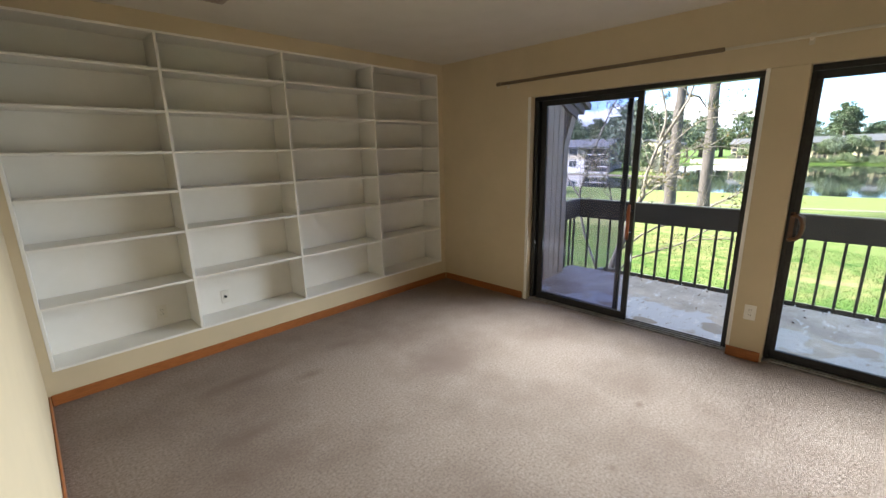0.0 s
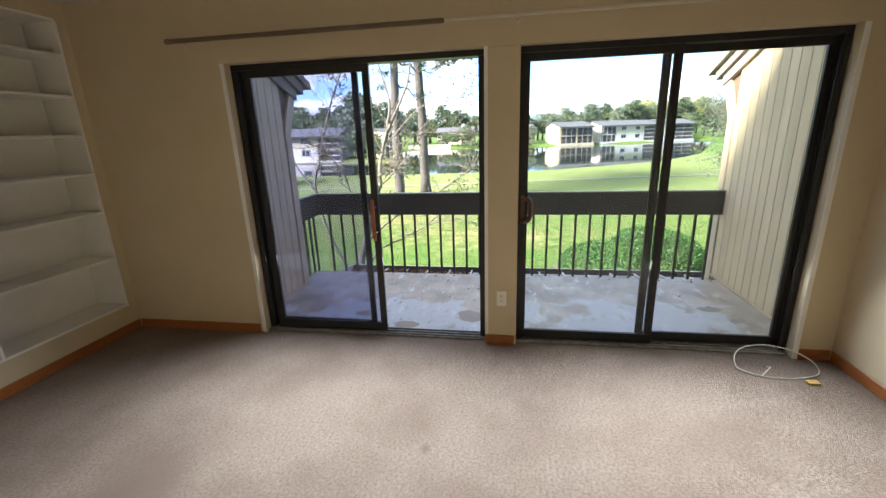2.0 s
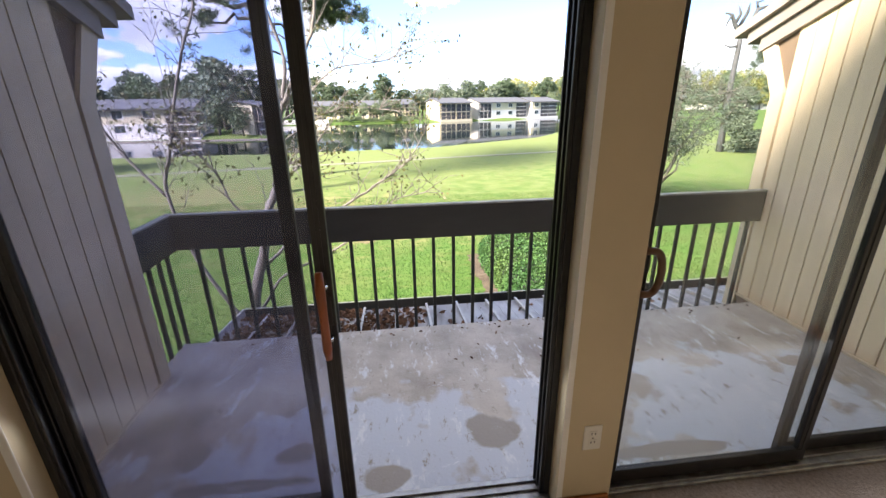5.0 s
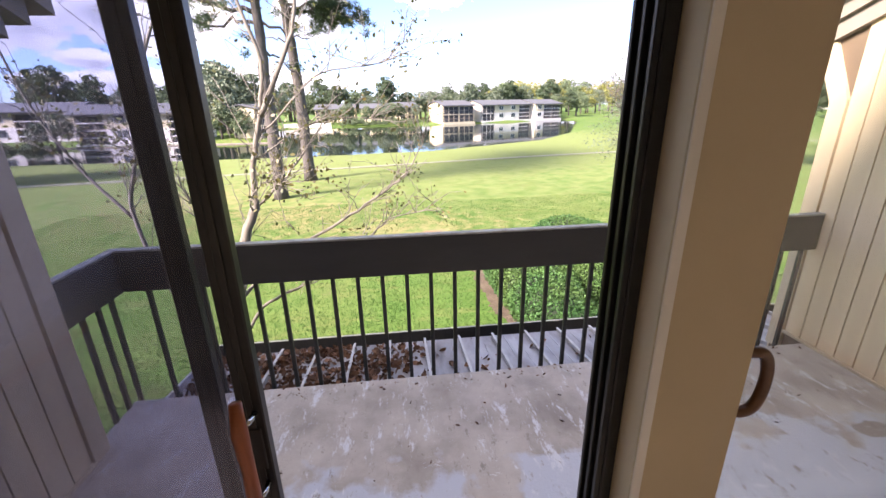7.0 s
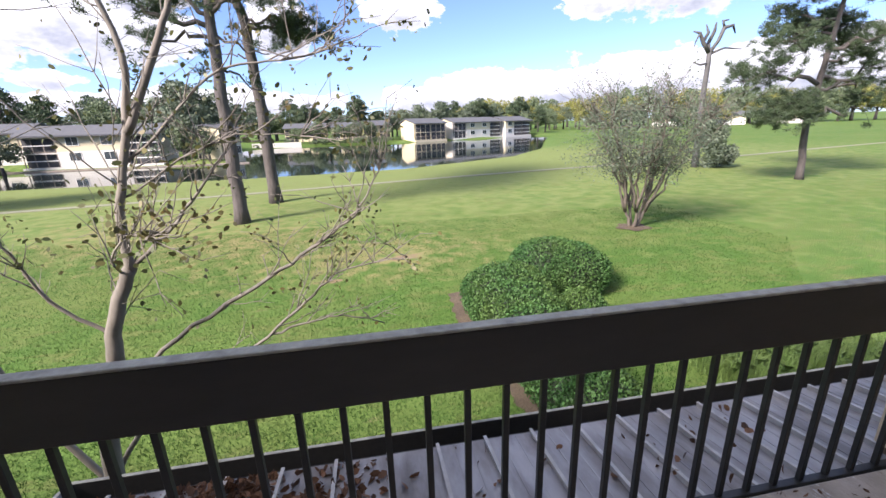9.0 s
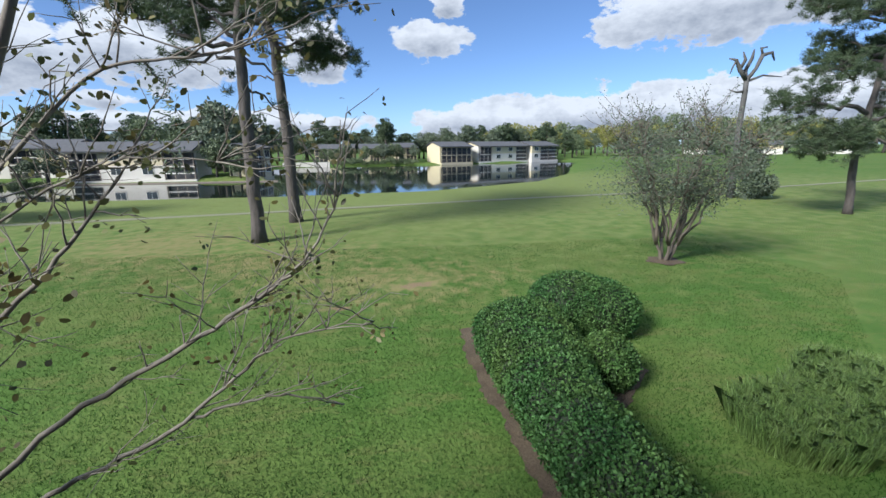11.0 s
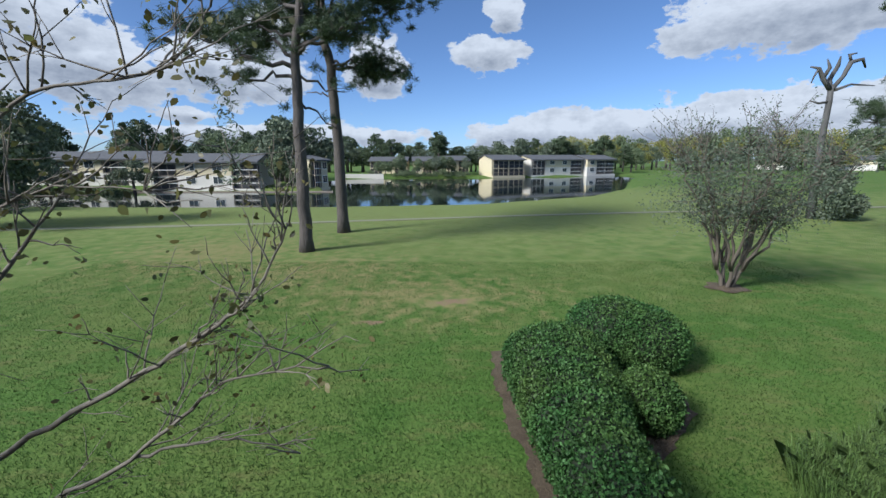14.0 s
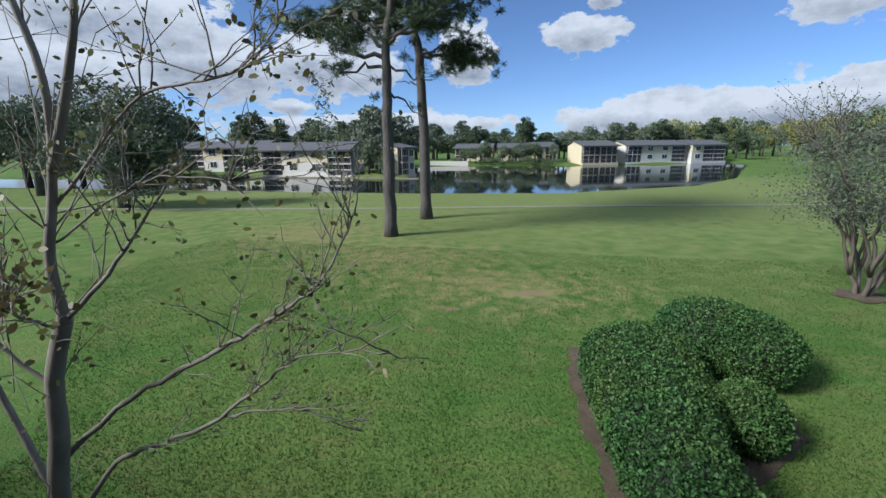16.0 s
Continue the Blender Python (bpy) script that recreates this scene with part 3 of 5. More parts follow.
def outlet_plate(at, face, label, coax=False):
    """face 'y': the plate looks towards -y; face 'x': towards -x."""
    e = thing("coax_plate" if coax else "power_outlet", at, label, "wall plate" if coax else "outlet")
    x, y, z = at

    def bx(u0, u1, d0, d1, z0, z1, b=0.0):
        return Geo().box(x + u0, x + u1, y - d1, y - d0, z + z0, z + z1, b) if face == "y" else Geo().box(x - d1, x - d0, y + u0, y + u1, z + z0, z + z1, b)

    part("cover_plate", bx(-0.036, 0.036, 0.0, 0.006, -0.058, 0.058, 0.003), M_plastic, e)
    if coax:
        g = round_geo()
        q = (x, y - 0.005, z), (x, y - 0.018, z)
        g.tube(q, 0.011, 12)
        part("coax_jack", g, M_dark, e, "black coaxial socket")
    else:
        for dz in (-0.02, 0.02):
            r = part("receptacle", bx(-0.016, 0.016, 0.006, 0.009, dz - 0.014, dz + 0.014, 0.002), M_plastic, e)
            for du in (-0.007, 0.007):
                part("slot", bx(du - 0.0018, du + 0.0018, 0.009, 0.0095, dz - 0.003, dz + 0.007), M_dark, r)
        part("screw", bx(-0.003, 0.003, 0.006, 0.0075, -0.003, 0.003, 0.001), M_chrome, e)
    return e


outlet_plate((1.115, SB, 0.37), "y", "ivory power outlet on the bookcase back")
outlet_plate((1.60, SB, 0.37), "y", "ivory coax wall plate on the bookcase back", True)
outlet_plate((XI, 0.79, 0.375), "x", "ivory duplex outlet low on the post")

# ceiling air vent
vent = thing("ceiling_vent", (1.44, 3.30, ZC), "grey-beige louvred air vent in the ceiling", "air vent")
VX0, VX1, VY0, VY1 = 1.26, 1.62, 3.12, 3.48
g = Geo()
g.box(VX0, VX1, VY0, VY0 + 0.025, ZC - 0.008, ZC - 0.0005)
g.box(VX0, VX1, VY1 - 0.025, VY1, ZC - 0.008, ZC - 0.0005)
g.box(VX0, VX0 + 0.025, VY0 + 0.025, VY1 - 0.025, ZC - 0.008, ZC - 0.0005)
g.box(VX1 - 0.025, VX1, VY0 + 0.025, VY1 - 0.025, ZC - 0.008, ZC - 0.0005)
part("vent_frame", g, M_barge, vent)
part("backing", Geo().box(VX0 + 0.025, VX1 - 0.025, VY0 + 0.025, VY1 - 0.025, ZC - 0.002, ZC - 0.0006), M_dark, vent)
for i in range(9):
    x = VX0 + 0.045 + i * 0.0325
    part("slat", Geo().prism([(x, ZC - 0.003), (x + 0.004, ZC - 0.003), (x + 0.02, ZC - 0.018), (x + 0.016, ZC - 0.018)], VY0 + 0.026, VY1 - 0.026), M_barge, vent)

# curtain rod over the doors
rod = thing("curtain_rod", (4.07, 1.0, 2.235), "telescoping bronze and cream curtain rod above the doors", "curtain rod")
part("rod_sleeve", Geo().box(4.05, 4.072, 1.15, 3.06, 2.222, 2.252, 0.006), M_rod, rod, "bronze rod sleeve")
part("inner_rod", Geo().box(4.054, 4.068, -1.10, 1.15, 2.228, 2.246, 0.004), M_rod2, rod, "thin cream inner rod")
g = round_geo()
g.tube([(4.061, 3.06, 2.237), (4.061, 3.075, 2.237), (4.061, 3.10, 2.237), (4.061, 3.115, 2.237)], [0.012, 0.019, 0.019, 0.008], 12)
part("finial", g, M_rod, rod)
g = round_geo()
g.tube([(4.061, -1.10, 2.237), (4.061, -1.12, 2.237), (4.061, -1.14, 2.237)], [0.010, 0.016, 0.008], 12)
part("finial", g, M_rod, rod)
for y in (3.02, 0.70, -1.05):
    part("bracket", Geo().box(4.068, XI, y - 0.009, y + 0.009, 2.225, 2.243, 0.003).box(XI - 0.004, XI - 0.0002, y - 0.014, y + 0.014, 2.2, 2.27, 0.001), M_rod2, rod)


# ---- sliding doors ----
def panel(parent, name, x0, x1, y0, y1, z0, z1, stile, mat_glass, label):
    bot = part(name, Geo().box(x0, x1, y0, y1, z0, z0 + stile * 1.35, 0.003), M_black, parent, label)
    part("top_rail", Geo().box(x0, x1, y0, y1, z1 - stile, z1, 0.003), M_black, bot)
    for a in (y0, y1 - stile):
        part("stile", Geo().box(x0, x1, a, a + stile, z0 + stile * 1.35, z1 - stile, 0.003), M_black, bot)
        part("stile_rib", Geo().box(x0 - 0.004, x0, a + stile * 0.35, a + stile * 0.65, z0 + stile * 1.35, z1 - stile, 0.0015), M_black, bot)
    xm = (x0 + x1) / 2
    pane = part("pane", Geo().box(xm - 0.002, xm + 0.002, y0 + stile - 0.004, y1 - stile + 0.004, z0 + stile * 1.35 - 0.004, z1 - stile + 0.004), mat_glass, bot, "dusty tinted glass pane with glare haze in its film")
    pane.visible_shadow = False
    return bot


def door_frame(name, y0, y1, label):
    d = thing(name, (XO - 0.055, (y0 + y1) / 2, 0), label, "sliding door", kind="structure")
    part("head", Geo().box(XI + 0.07, XO + 0.01, y0, y1, DOOR_H - 0.04, DOOR_H - 0.001, 0.003), M_black, d)
    for a, s in ((y0, 1), (y1, -1)):
        lo, hi = sorted((a + s * 0.001, a + s * 0.03))
        part("jamb", Geo().box(XI + 0.07, XO + 0.01, lo, hi, 0.02, DOOR_H - 0.041, 0.003), M_black, d)
        for k in range(3):
            lo, hi = sorted((a + s * 0.03, a + s * 0.044))
            x = XI + 0.074 + k * 0.036
            part("jamb_rib", Geo().box(x, x + 0.012, lo, hi, 0.02, DOOR_H - 0.041, 0.002), M_black, d)
    part("sill", Geo().box(XI + 0.04, XO + 0.012, y0, y1, -0.005, 0.014, 0.003), M_track, d, "worn aluminium sill")
    for k in range(3):
        x = XI + 0.052 + k * 0.042
        part("track", Geo().box(x, x + 0.006, y0 + 0.03, y1 - 0.03, 0.014, 0.026, 0.001), M_track, d)
    return d


door_a = door_frame("door_1", A0, A1, "black aluminium sliding glass door slid open")
panel(door_a, "fixed_panel", 4.262, 4.288, 1.815, A1 - 0.032, 0.028, DOOR_H - 0.042, 0.045, M_glass, "fixed black-framed glass panel")
slide = panel(door_a, "sliding_panel", 4.214, 4.242, 1.713, 2.66, 0.028, DOOR_H - 0.042, 0.05, M_glass, "black-framed glass panel slid open")
HX = 4.214
g = round_geo()
g.tube([(HX - 0.045, 1.742, 0.80), (HX - 0.052, 1.742, 0.84), (HX - 0.05, 1.742, 0.95), (HX - 0.055, 1.742, 1.05), (HX - 0.046, 1.742, 1.11)], [0.011, 0.016, 0.014, 0.017, 0.012], 10)
part("wood_grip", g, M_handle, slide, "varnished orange-brown wood grip")
for z in (0.86, 1.05):
    g = round_geo()
    g.tube([(HX - 0.004, 1.728, z), (HX - 0.03, 1.728, z + 0.004), (HX - 0.05, 1.736, z + 0.003)], 0.0065, 8)
    part("handle_bracket", g, M_chrome, slide, "bright steel handle bracket")
part("latch_plate", Geo().box(HX - 0.006, HX - 0.0005, 1.722, 1.758, 0.90, 1.01, 0.002), M_dark, slide)

door_b = door_frame("door_2", B0, B1, "closed black aluminium sliding glass door")
fixed = panel(door_b, "fixed_panel", 4.262, 4.288, B0 + 0.032, -0.20, 0.028, DOOR_H - 0.042, 0.05, M_glassclear, "fixed black-framed glass panel")
slide2 = panel(door_b, "sliding_panel", 4.214, 4.242, -0.30, B1 - 0.014, 0.028, DOOR_H - 0.042, 0.05, M_glassclear, "closed black-framed sliding glass panel")
g = round_geo()
ring = []
for k in range(21):
    a = -math.pi / 2 + math.pi * 1.0 * k / 20
    ring.append((HX - 0.03, 0.640 - 0.052 * max(0, math.cos(a)) ** 0.6, 1.03 + 0.082 * math.sin(a)))
ring = [(HX - 0.004, 0.648, 0.948), (HX - 0.03, 0.645, 0.948)] + ring + [(HX - 0.03, 0.645, 1.112), (HX - 0.004, 0.648, 1.112)]
g.tube(ring, 0.0135, 9)
part("pull_handle", g, M_brownhandle, slide2, "brown D-shaped pull handle")
part("handle_plate", Geo().box(HX - 0.008, HX - 0.0005, 0.634, 0.662, 0.925, 1.135, 0.003), M_brownhandle, slide2)
# the same handle on the outer face
g = round_geo()
g.tube([(2 * 4.228 - p[0], p[1], p[2]) for p in ring], 0.0135, 9)
part("pull_handle", g, M_brownhandle, slide2, "brown D-shaped pull handle")

# coil of cable on the carpet in the corner
g = round_geo()
cab = []
for k in range(90):
    a = 0.6 + k / 89 * 2 * math.pi * 1.32
    r = 0.25 + 0.010 * math.sin(3 * a)
    x, y = 3.99 + r * 0.5 * math.cos(a), -1.0 + r * 0.98 * math.sin(a)
    cab.append((x, max(y, YS + 0.03), 0.006 + max(0.0, 0.085 * (math.cos(a) + 0.15)) + 0.004 * (k / 89)))
cab += [(3.99, -0.98, 0.012), (3.98, -0.94, 0.02)]
g.tube(cab, 0.0034, 7)
coil = tagged(part("cable_coil", g, M_cable), "loose white coax cable coiled on the carpet", "cable")
g = round_geo()
g.tube([(3.98, -0.94, 0.02), (3.978, -0.925, 0.024)], 0.0055, 8)
part("connector", g, M_chrome, coil, "metal cable connector")
part("tape_tag", Geo().box(3.815, 3.86, -1.17, -1.10, 0.003, 0.014, 0.003), M_tag, coil, "yellowed tape tag")

# ---- balcony ----
SX = 5.735
slab = Geo().box(XO + 0.002, SX, -1.51, 3.06, -0.14, -0.002, 0.008)
structure("balcony_floor", slab, M_slab, "damp concrete balcony floor with flaking white coating", "balcony floor")
# mostly unseen building shell of assumed size, added to cast the building's shadow
structure("wall_facade_lower", Geo().box(XI, XO, -14, 22, GROUND - 0.2, -0.2), M_siding, "tan siding wall of the storey below", "wall")
structure("wall_facade_north", Geo().box(XI, XO, 4.35, 22, -0.2, 3.1), M_siding, "tan siding outer wall", "wall")
structure("wall_facade_south", Geo().box(XI, XO, -14, YS - 0.12, -0.2, 3.1), M_siding, "tan siding outer wall", "wall")
structure("wall_facade_upper", Geo().box(XI, XO, YS - 0.12, 4.35, ZC, 3.1), M_siding, "tan siding outer wall over the doors", "wall")
structure("wall_back", Geo().box(-6.2, -6.0, -14, 22, GROUND, 3.1), M_siding, "unseen tan siding rear wall closing the building", "wall")
g = Geo().prism([(-6.6, 3.0), (-6.6, 3.15), (-0.9, 5.2), (4.7, 3.15), (4.7, 3.0), (-0.9, 5.05)], -14.4, 22.4)
structure("roof", g, M_hroof, "unseen grey shingle roof added for the building's shadow", "roof")


def wing_wall(name, yf, out, xe, label):
    """A siding-clad side wall: boards face the balcony at y = yf; out is the side on which the wall's body lies."""
    w = thing(name, ((XO + xe) / 2, yf, 0), label, "wall", kind="structure")
    yb0, yb1 = sorted((yf + out * 0.014, yf + out * 0.13))
    top = lambda x: 1.97 + 0.40 * (xe + 0.17 - x)
    prof = [(XO + 0.002, -2.8), (xe, -2.8), (xe, 1.62), (xe + 0.17, 1.97), (XO + 0.002, top(XO))]
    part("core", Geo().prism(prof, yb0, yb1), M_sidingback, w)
    pitch, gap = 0.121, 0.009
    x = xe - 0.105
    while x > XO + 0.01:
        x0 = max(XO + 0.004, x - pitch + gap)
        ya, yb = sorted((yf, yf + out * 0.0135))
        part("board", Geo().prism([(x0, -0.002), (x, -0.002), (x, top(x) - 0.002), (x0, top(x0) - 0.002)], ya, yb), M_siding, w)
        x -= pitch
    ya, yb = sorted((yf - out * 0.012, yf + out * 0.0135))
    part("corner_board", Geo().prism([(xe - 0.095, -0.14), (xe + 0.012, -0.14), (xe + 0.012, 1.62), (xe + 0.18, 1.965), (xe + 0.075, 2.0), (xe - 0.095, 1.64)], ya, yb), M_trim, w)
    ya, yb = sorted((yf + out * 0.015, yf + out * 0.14))
    part("end_board", Geo().prism([(xe, -2.8), (xe + 0.012, -2.8), (xe + 0.012, 1.62), (xe + 0.182, 1.97), (xe + 0.17, 1.975), (xe, 1.625)], ya, yb), M_trim, w)
    ya, yb = sorted((yf - out * 0.016, yf - out * 0.001))
    part("base_trim", Geo().prism([(XO + 0.004, -0.001), (xe - 0.1, -0.001), (xe - 0.1, 0.016), (XO + 0.004, 0.016)], ya, yb), M_trim, w)
    # stepped sloping fascia
    for k, (drop, rise, proud, over) in enumerate(((-0.02, 0.10, 0.03, 0.0), (0.085, 0.19, 0.06, 0.10), (0.18, 0.25, 0.10, 0.20))):
        x1 = xe + 0.19 + over
        z1 = 1.97 - 0.4 * (x1 - xe - 0.17)
        z0 = 1.97 + 0.4 * (xe + 0.17 - (XO - 0.0))
        ya, yb = sorted((yf - out * proud, yf + out * 0.5))
        part("fascia_board", Geo().prism([(XO + 0.003, z0 + drop), (x1, z1 + drop), (x1, z1 + rise), (XO + 0.003, z0 + rise)], ya, yb), M_barge, w)
    return w


wing_wall("wall_wing_south", -1.41, -1, 5.985, "tan grooved siding wing wall with stepped fascia")
wing_wall("wall_wing_north", 2.98, 1, 5.34, "tan grooved siding wing wall beside the balcony")

# ---- railing ----
RX = 5.825
railing = thing("balcony_railing", (RX, 0.8, 0), "charcoal painted wood and metal balcony railing", "railing")
part("rail_board", Geo().box(RX, RX + 0.038, -1.408, 3.04, 0.672, 0.912, 0.004), M_rail, railing)
part("rail_cap", Geo().box(RX - 0.004, RX + 0.046, -1.408, 3.044, 0.912, 0.925, 0.003), M_railcap, railing, "worn cap edge, paler for the light along its top")
part("return_board", Geo().box(5.36, RX - 0.001, 3.002, 3.04, 0.672, 0.912, 0.004), M_rail, railing)
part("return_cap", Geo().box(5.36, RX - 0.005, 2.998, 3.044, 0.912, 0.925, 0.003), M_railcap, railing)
y = 2.879
while y > -1.37:
    part("baluster", Geo().box(RX + 0.004, RX + 0.028, y - 0.012, y + 0.012, -0.10, 0.671, 0.002), M_baluster, railing)
    y -= 0.1497
for x in (5.43, 5.55, 5.67, 5.78):
    part("baluster", Geo().box(x - 0.012, x + 0.012, 3.044, 3.067, -0.10, 0.671, 0.002), M_baluster, railing)
part("bottom_rail", Geo().box(RX - 0.01, RX + 0.03, -1.40, 3.04, -0.132, -0.101, 0.003), M_baluster, railing)
part("bottom_rail", Geo().box(5.36, RX + 0.03, 3.041, 3.068, -0.132, -0.101, 0.003), M_baluster, railing)

# ---- metal roof below the balcony ----
patio = thing("patio_roof", (6.1, 0.5, -0.3), "grey metal patio roof with raised pale ribs and leaf litter", "patio roof")
PX0, PX1, PZ0, PZ1 = 5.745, 6.62, -0.17, -0.29
PY0, PY1, RIB = -3.94, 3.0, 0.2986


def roof_z(x):
    return PZ0 + (PZ1 - PZ0) * (x - PX0) / (PX1 - PX0)


ribs = [1.844 + RIB * k for k in range(-18, 4)]
for yr in ribs:
    y0, y1 = yr + 0.004, min(yr + RIB - 0.004, PY1)
    part("roof_panel", Geo().prism([(PX0, PZ0), (PX1, PZ1), (PX1, PZ1 - 0.02), (PX0, PZ0 - 0.02)], y0, y1), M_roofpanel, patio)
    for f in (0.33, 0.66):
        yy = yr + RIB * f
        if yy < PY1 - 0.02:
            part("roof_crease", Geo().prism([(PX0, PZ0 + 0.0025), (PX1, PZ1 + 0.0025), (PX1, PZ1), (PX0, PZ0)], yy - 0.004, yy + 0.004), M_roofpanel, patio)
    part("rib", Geo().prism([(PX0, PZ0 + 0.032), (PX1 - 0.01, PZ1 + 0.032), (PX1 - 0.01, PZ1 - 0.02), (PX0, PZ0 - 0.02)], yr - 0.0035, yr + 0.0035).prism([(PX0, PZ0 + 0.038), (PX1 - 0.01, PZ1 + 0.038), (PX1 - 0.01, PZ1 + 0.032), (PX0, PZ0 + 0.032)], yr - 0.010, yr + 0.010), M_rib, patio)
part("edge_trim", Geo().prism([(PX0, PZ0 + 0.05), (PX1 + 0.12, PZ1 + 0.04), (PX1 + 0.12, PZ1 - 0.08), (PX0, PZ0 - 0.08)], PY1, PY1 + 0.02), M_rib, patio)
part("gutter", Geo().prism([(PX1, PZ1 - 0.005), (PX1, PZ1 - 0.10), (PX1 + 0.115, PZ1 - 0.10), (PX1 + 0.125, PZ1 + 0.035), (PX1 + 0.113, PZ1 + 0.035), (PX1 + 0.10, PZ1 - 0.085), (PX1 + 0.012, PZ1 - 0.085), (PX1 + 0.012, PZ1 - 0.005)], PY0, PY1 - 0.001), M_baluster, patio, "black rain gutter")
part("gutter_lip", Geo().box(PX1 + 0.108, PX1 + 0.13, PY0, PY1 - 0.001, PZ1 + 0.0355, PZ1 + 0.042, 0.002), M_railcap, patio)
for y in (-3.8, 2.88):
    part("post", Geo().box(PX1 - 0.1, PX1, y - 0.05, y + 0.05, GROUND - 0.1, PZ1 - 0.03, 0.005), M_baluster, patio)

# dead leaves lying on the roof
rng = np.random.default_rng(11)
n = 2600
ly = np.concatenate([rng.beta(1.6, 1.3, int(n * 0.965)) * 1.72 + 1.25, rng.uniform(-1.2, 1.3, n - int(n * 0.965))])
lx = rng.uniform(PX0 + 0.05, PX1 - 0.02, n)
keep = rng.uniform(size=n) < np.clip(0.35 + 0.65 * np.sin(lx * 5 + ly * 3) ** 2, 0, 1)
lx, ly = lx[keep], ly[keep]
lz = PZ0 + (PZ1 - PZ0) * (lx - PX0) / (PX1 - PX0) + rng.uniform(0.004, 0.028, len(lx))
tagged(part("leaf_litter", leaf_mesh("leaf_litter", np.stack([lx, ly, lz], 1), 0.05, M_deadleaf, rng, 0.6, 0.3), M_deadleaf), "brown dead leaves strewn on the metal roof", "leaves", kind="stuff")
lx, ly = rng.uniform(4.9, SX - 0.02, 130), rng.uniform(-1.35, 2.9, 130)
lx = np.where(rng.uniform(size=130) < 0.7, rng.uniform(SX - 0.12, SX - 0.01, 130), lx)
tagged(part("floor_debris", leaf_mesh("floor_debris", np.stack([lx, ly, np.full(130, 0.004)], 1), 0.022, M_deadleaf, rng, 0.4, 1.0), M_deadleaf), "bits of dead leaf on the balcony floor", "leaves", kind="stuff")


# ---- ground and pond ----
WATER = -3.2
SHORE_Y, SHORE_X = [-90, -62, -45, -30, -20, -3, 10, 31, 44, 90], [190, 147, 111, 78, 64, 53, 51, 50.5, 51, 51]
FAR_Y, FAR_X = [-90, -75, -53.6, -10, -4, 17, 40, 90], [158, 150, 142, 124, 126, 125, 122, 122]


def ground_height(x, y):
    near = np.interp(y, SHORE_Y, SHORE_X)
    far = np.where(y > 21 + (x - 73) * 0.30, 73.0, np.interp(y, FAR_Y, FAR_X))
    far = np.maximum(far, near + 0.5)
    inside = np.minimum(x - near, far - x)
    z = np.where(inside > -9, GROUND + (WATER - 0.02 - GROUND) * np.clip((inside + 9) / 9, 0, 1) ** 2, GROUND)
    z = np.where(inside > 0, WATER - 0.02 - np.minimum(inside * 0.2, 0.8), z)
    z = np.where((x > far) & (inside < 0), np.maximum(z, WATER + np.minimum((x - far) * 0.25, 0.9)), z)
    return z


def axis(a, b, fine0, fine1, step):
    inner = list(np.arange(fine0, fine1 + 1e-6, step))
    out, s, v = [], step, fine1
    while v < b:
        s *= 1.22
        v = min(b, v + s)
        out.append(v)
    left, s, v = [], step, fine0
    while v > a:
        s *= 1.22
        v = max(a, v - s)
        left.append(v)
    return np.array(left[::-1] + inner + out)


gx, gy = axis(-1500, 3000, 6, 76, 0.9), axis(-2500, 2500, -60, 50, 1.3)
GX, GY = np.meshgrid(gx, gy, indexing="ij")
grng = np.random.default_rng(2)
bumps = 0.03 * np.sin(GX * 0.61 + 1.3 * np.sin(GY * 0.37)) * np.sin(GY * 0.53)
GZ = ground_height(GX, GY) + bumps * (np.abs(GX) < 70)
nx, ny = GX.shape
gi = np.arange(nx * ny).reshape(nx, ny)
quads = np.stack([gi[:-1, :-1], gi[1:, :-1], gi[1:, 1:], gi[:-1, 1:]], -1).reshape(-1, 4)
gm = bpy.data.meshes.new("ground")
gm.from_pydata(np.stack([GX, GY, GZ], -1).reshape(-1, 3).tolist(), [], quads.tolist())
gm.polygons.foreach_set("use_smooth", [True] * len(gm.polygons))
gm.materials.append(M_lawn)
structure("ground", gm, M_lawn, "mown green lawn with yellowed and bare patches", "lawn")
wm = bpy.data.meshes.new("water")
wm.from_pydata([(48, -100, WATER), (185, -100, WATER), (185, 110, WATER), (48, 110, WATER)], [], [(0, 1, 2, 3)])
structure("water", wm, M_water, "still dark pond reflecting houses and sky", "pond")


def ground_at(x, y):
    return float(ground_height(np.array([x]), np.array([y]))[0])


# footpath
PATH_Y, PATH_X = [-120, -50, -39, -15, -7, 2, 17, 45, 80], [64, 48, 44.5, 41.6, 40, 38, 34.5, 31, 30]
py = np.arange(-118, 78, 1.5)
px = np.interp(py, PATH_Y, PATH_X)
px = np.convolve(np.pad(px, 6, mode="edge"), np.ones(13) / 13, "valid")
g = Geo()
for i in range(len(py)):
    for dx in (-0.42, 0.42):
        g.v.append((px[i] + dx, py[i], ground_at(px[i], py[i]) + 0.035))
        g.v.append((px[i] + dx, py[i], ground_at(px[i], py[i]) - 0.1))
    if i:
        a, b = 4 * (i - 1), 4 * i
        g.f += [(a, a + 2, b + 2, b), (a + 1, a, b, b + 1), (a + 2, a + 3, b + 3, b + 2)]
structure("pavement_path", g, M_path, "narrow pale concrete footpath across the lawn", "footpath")


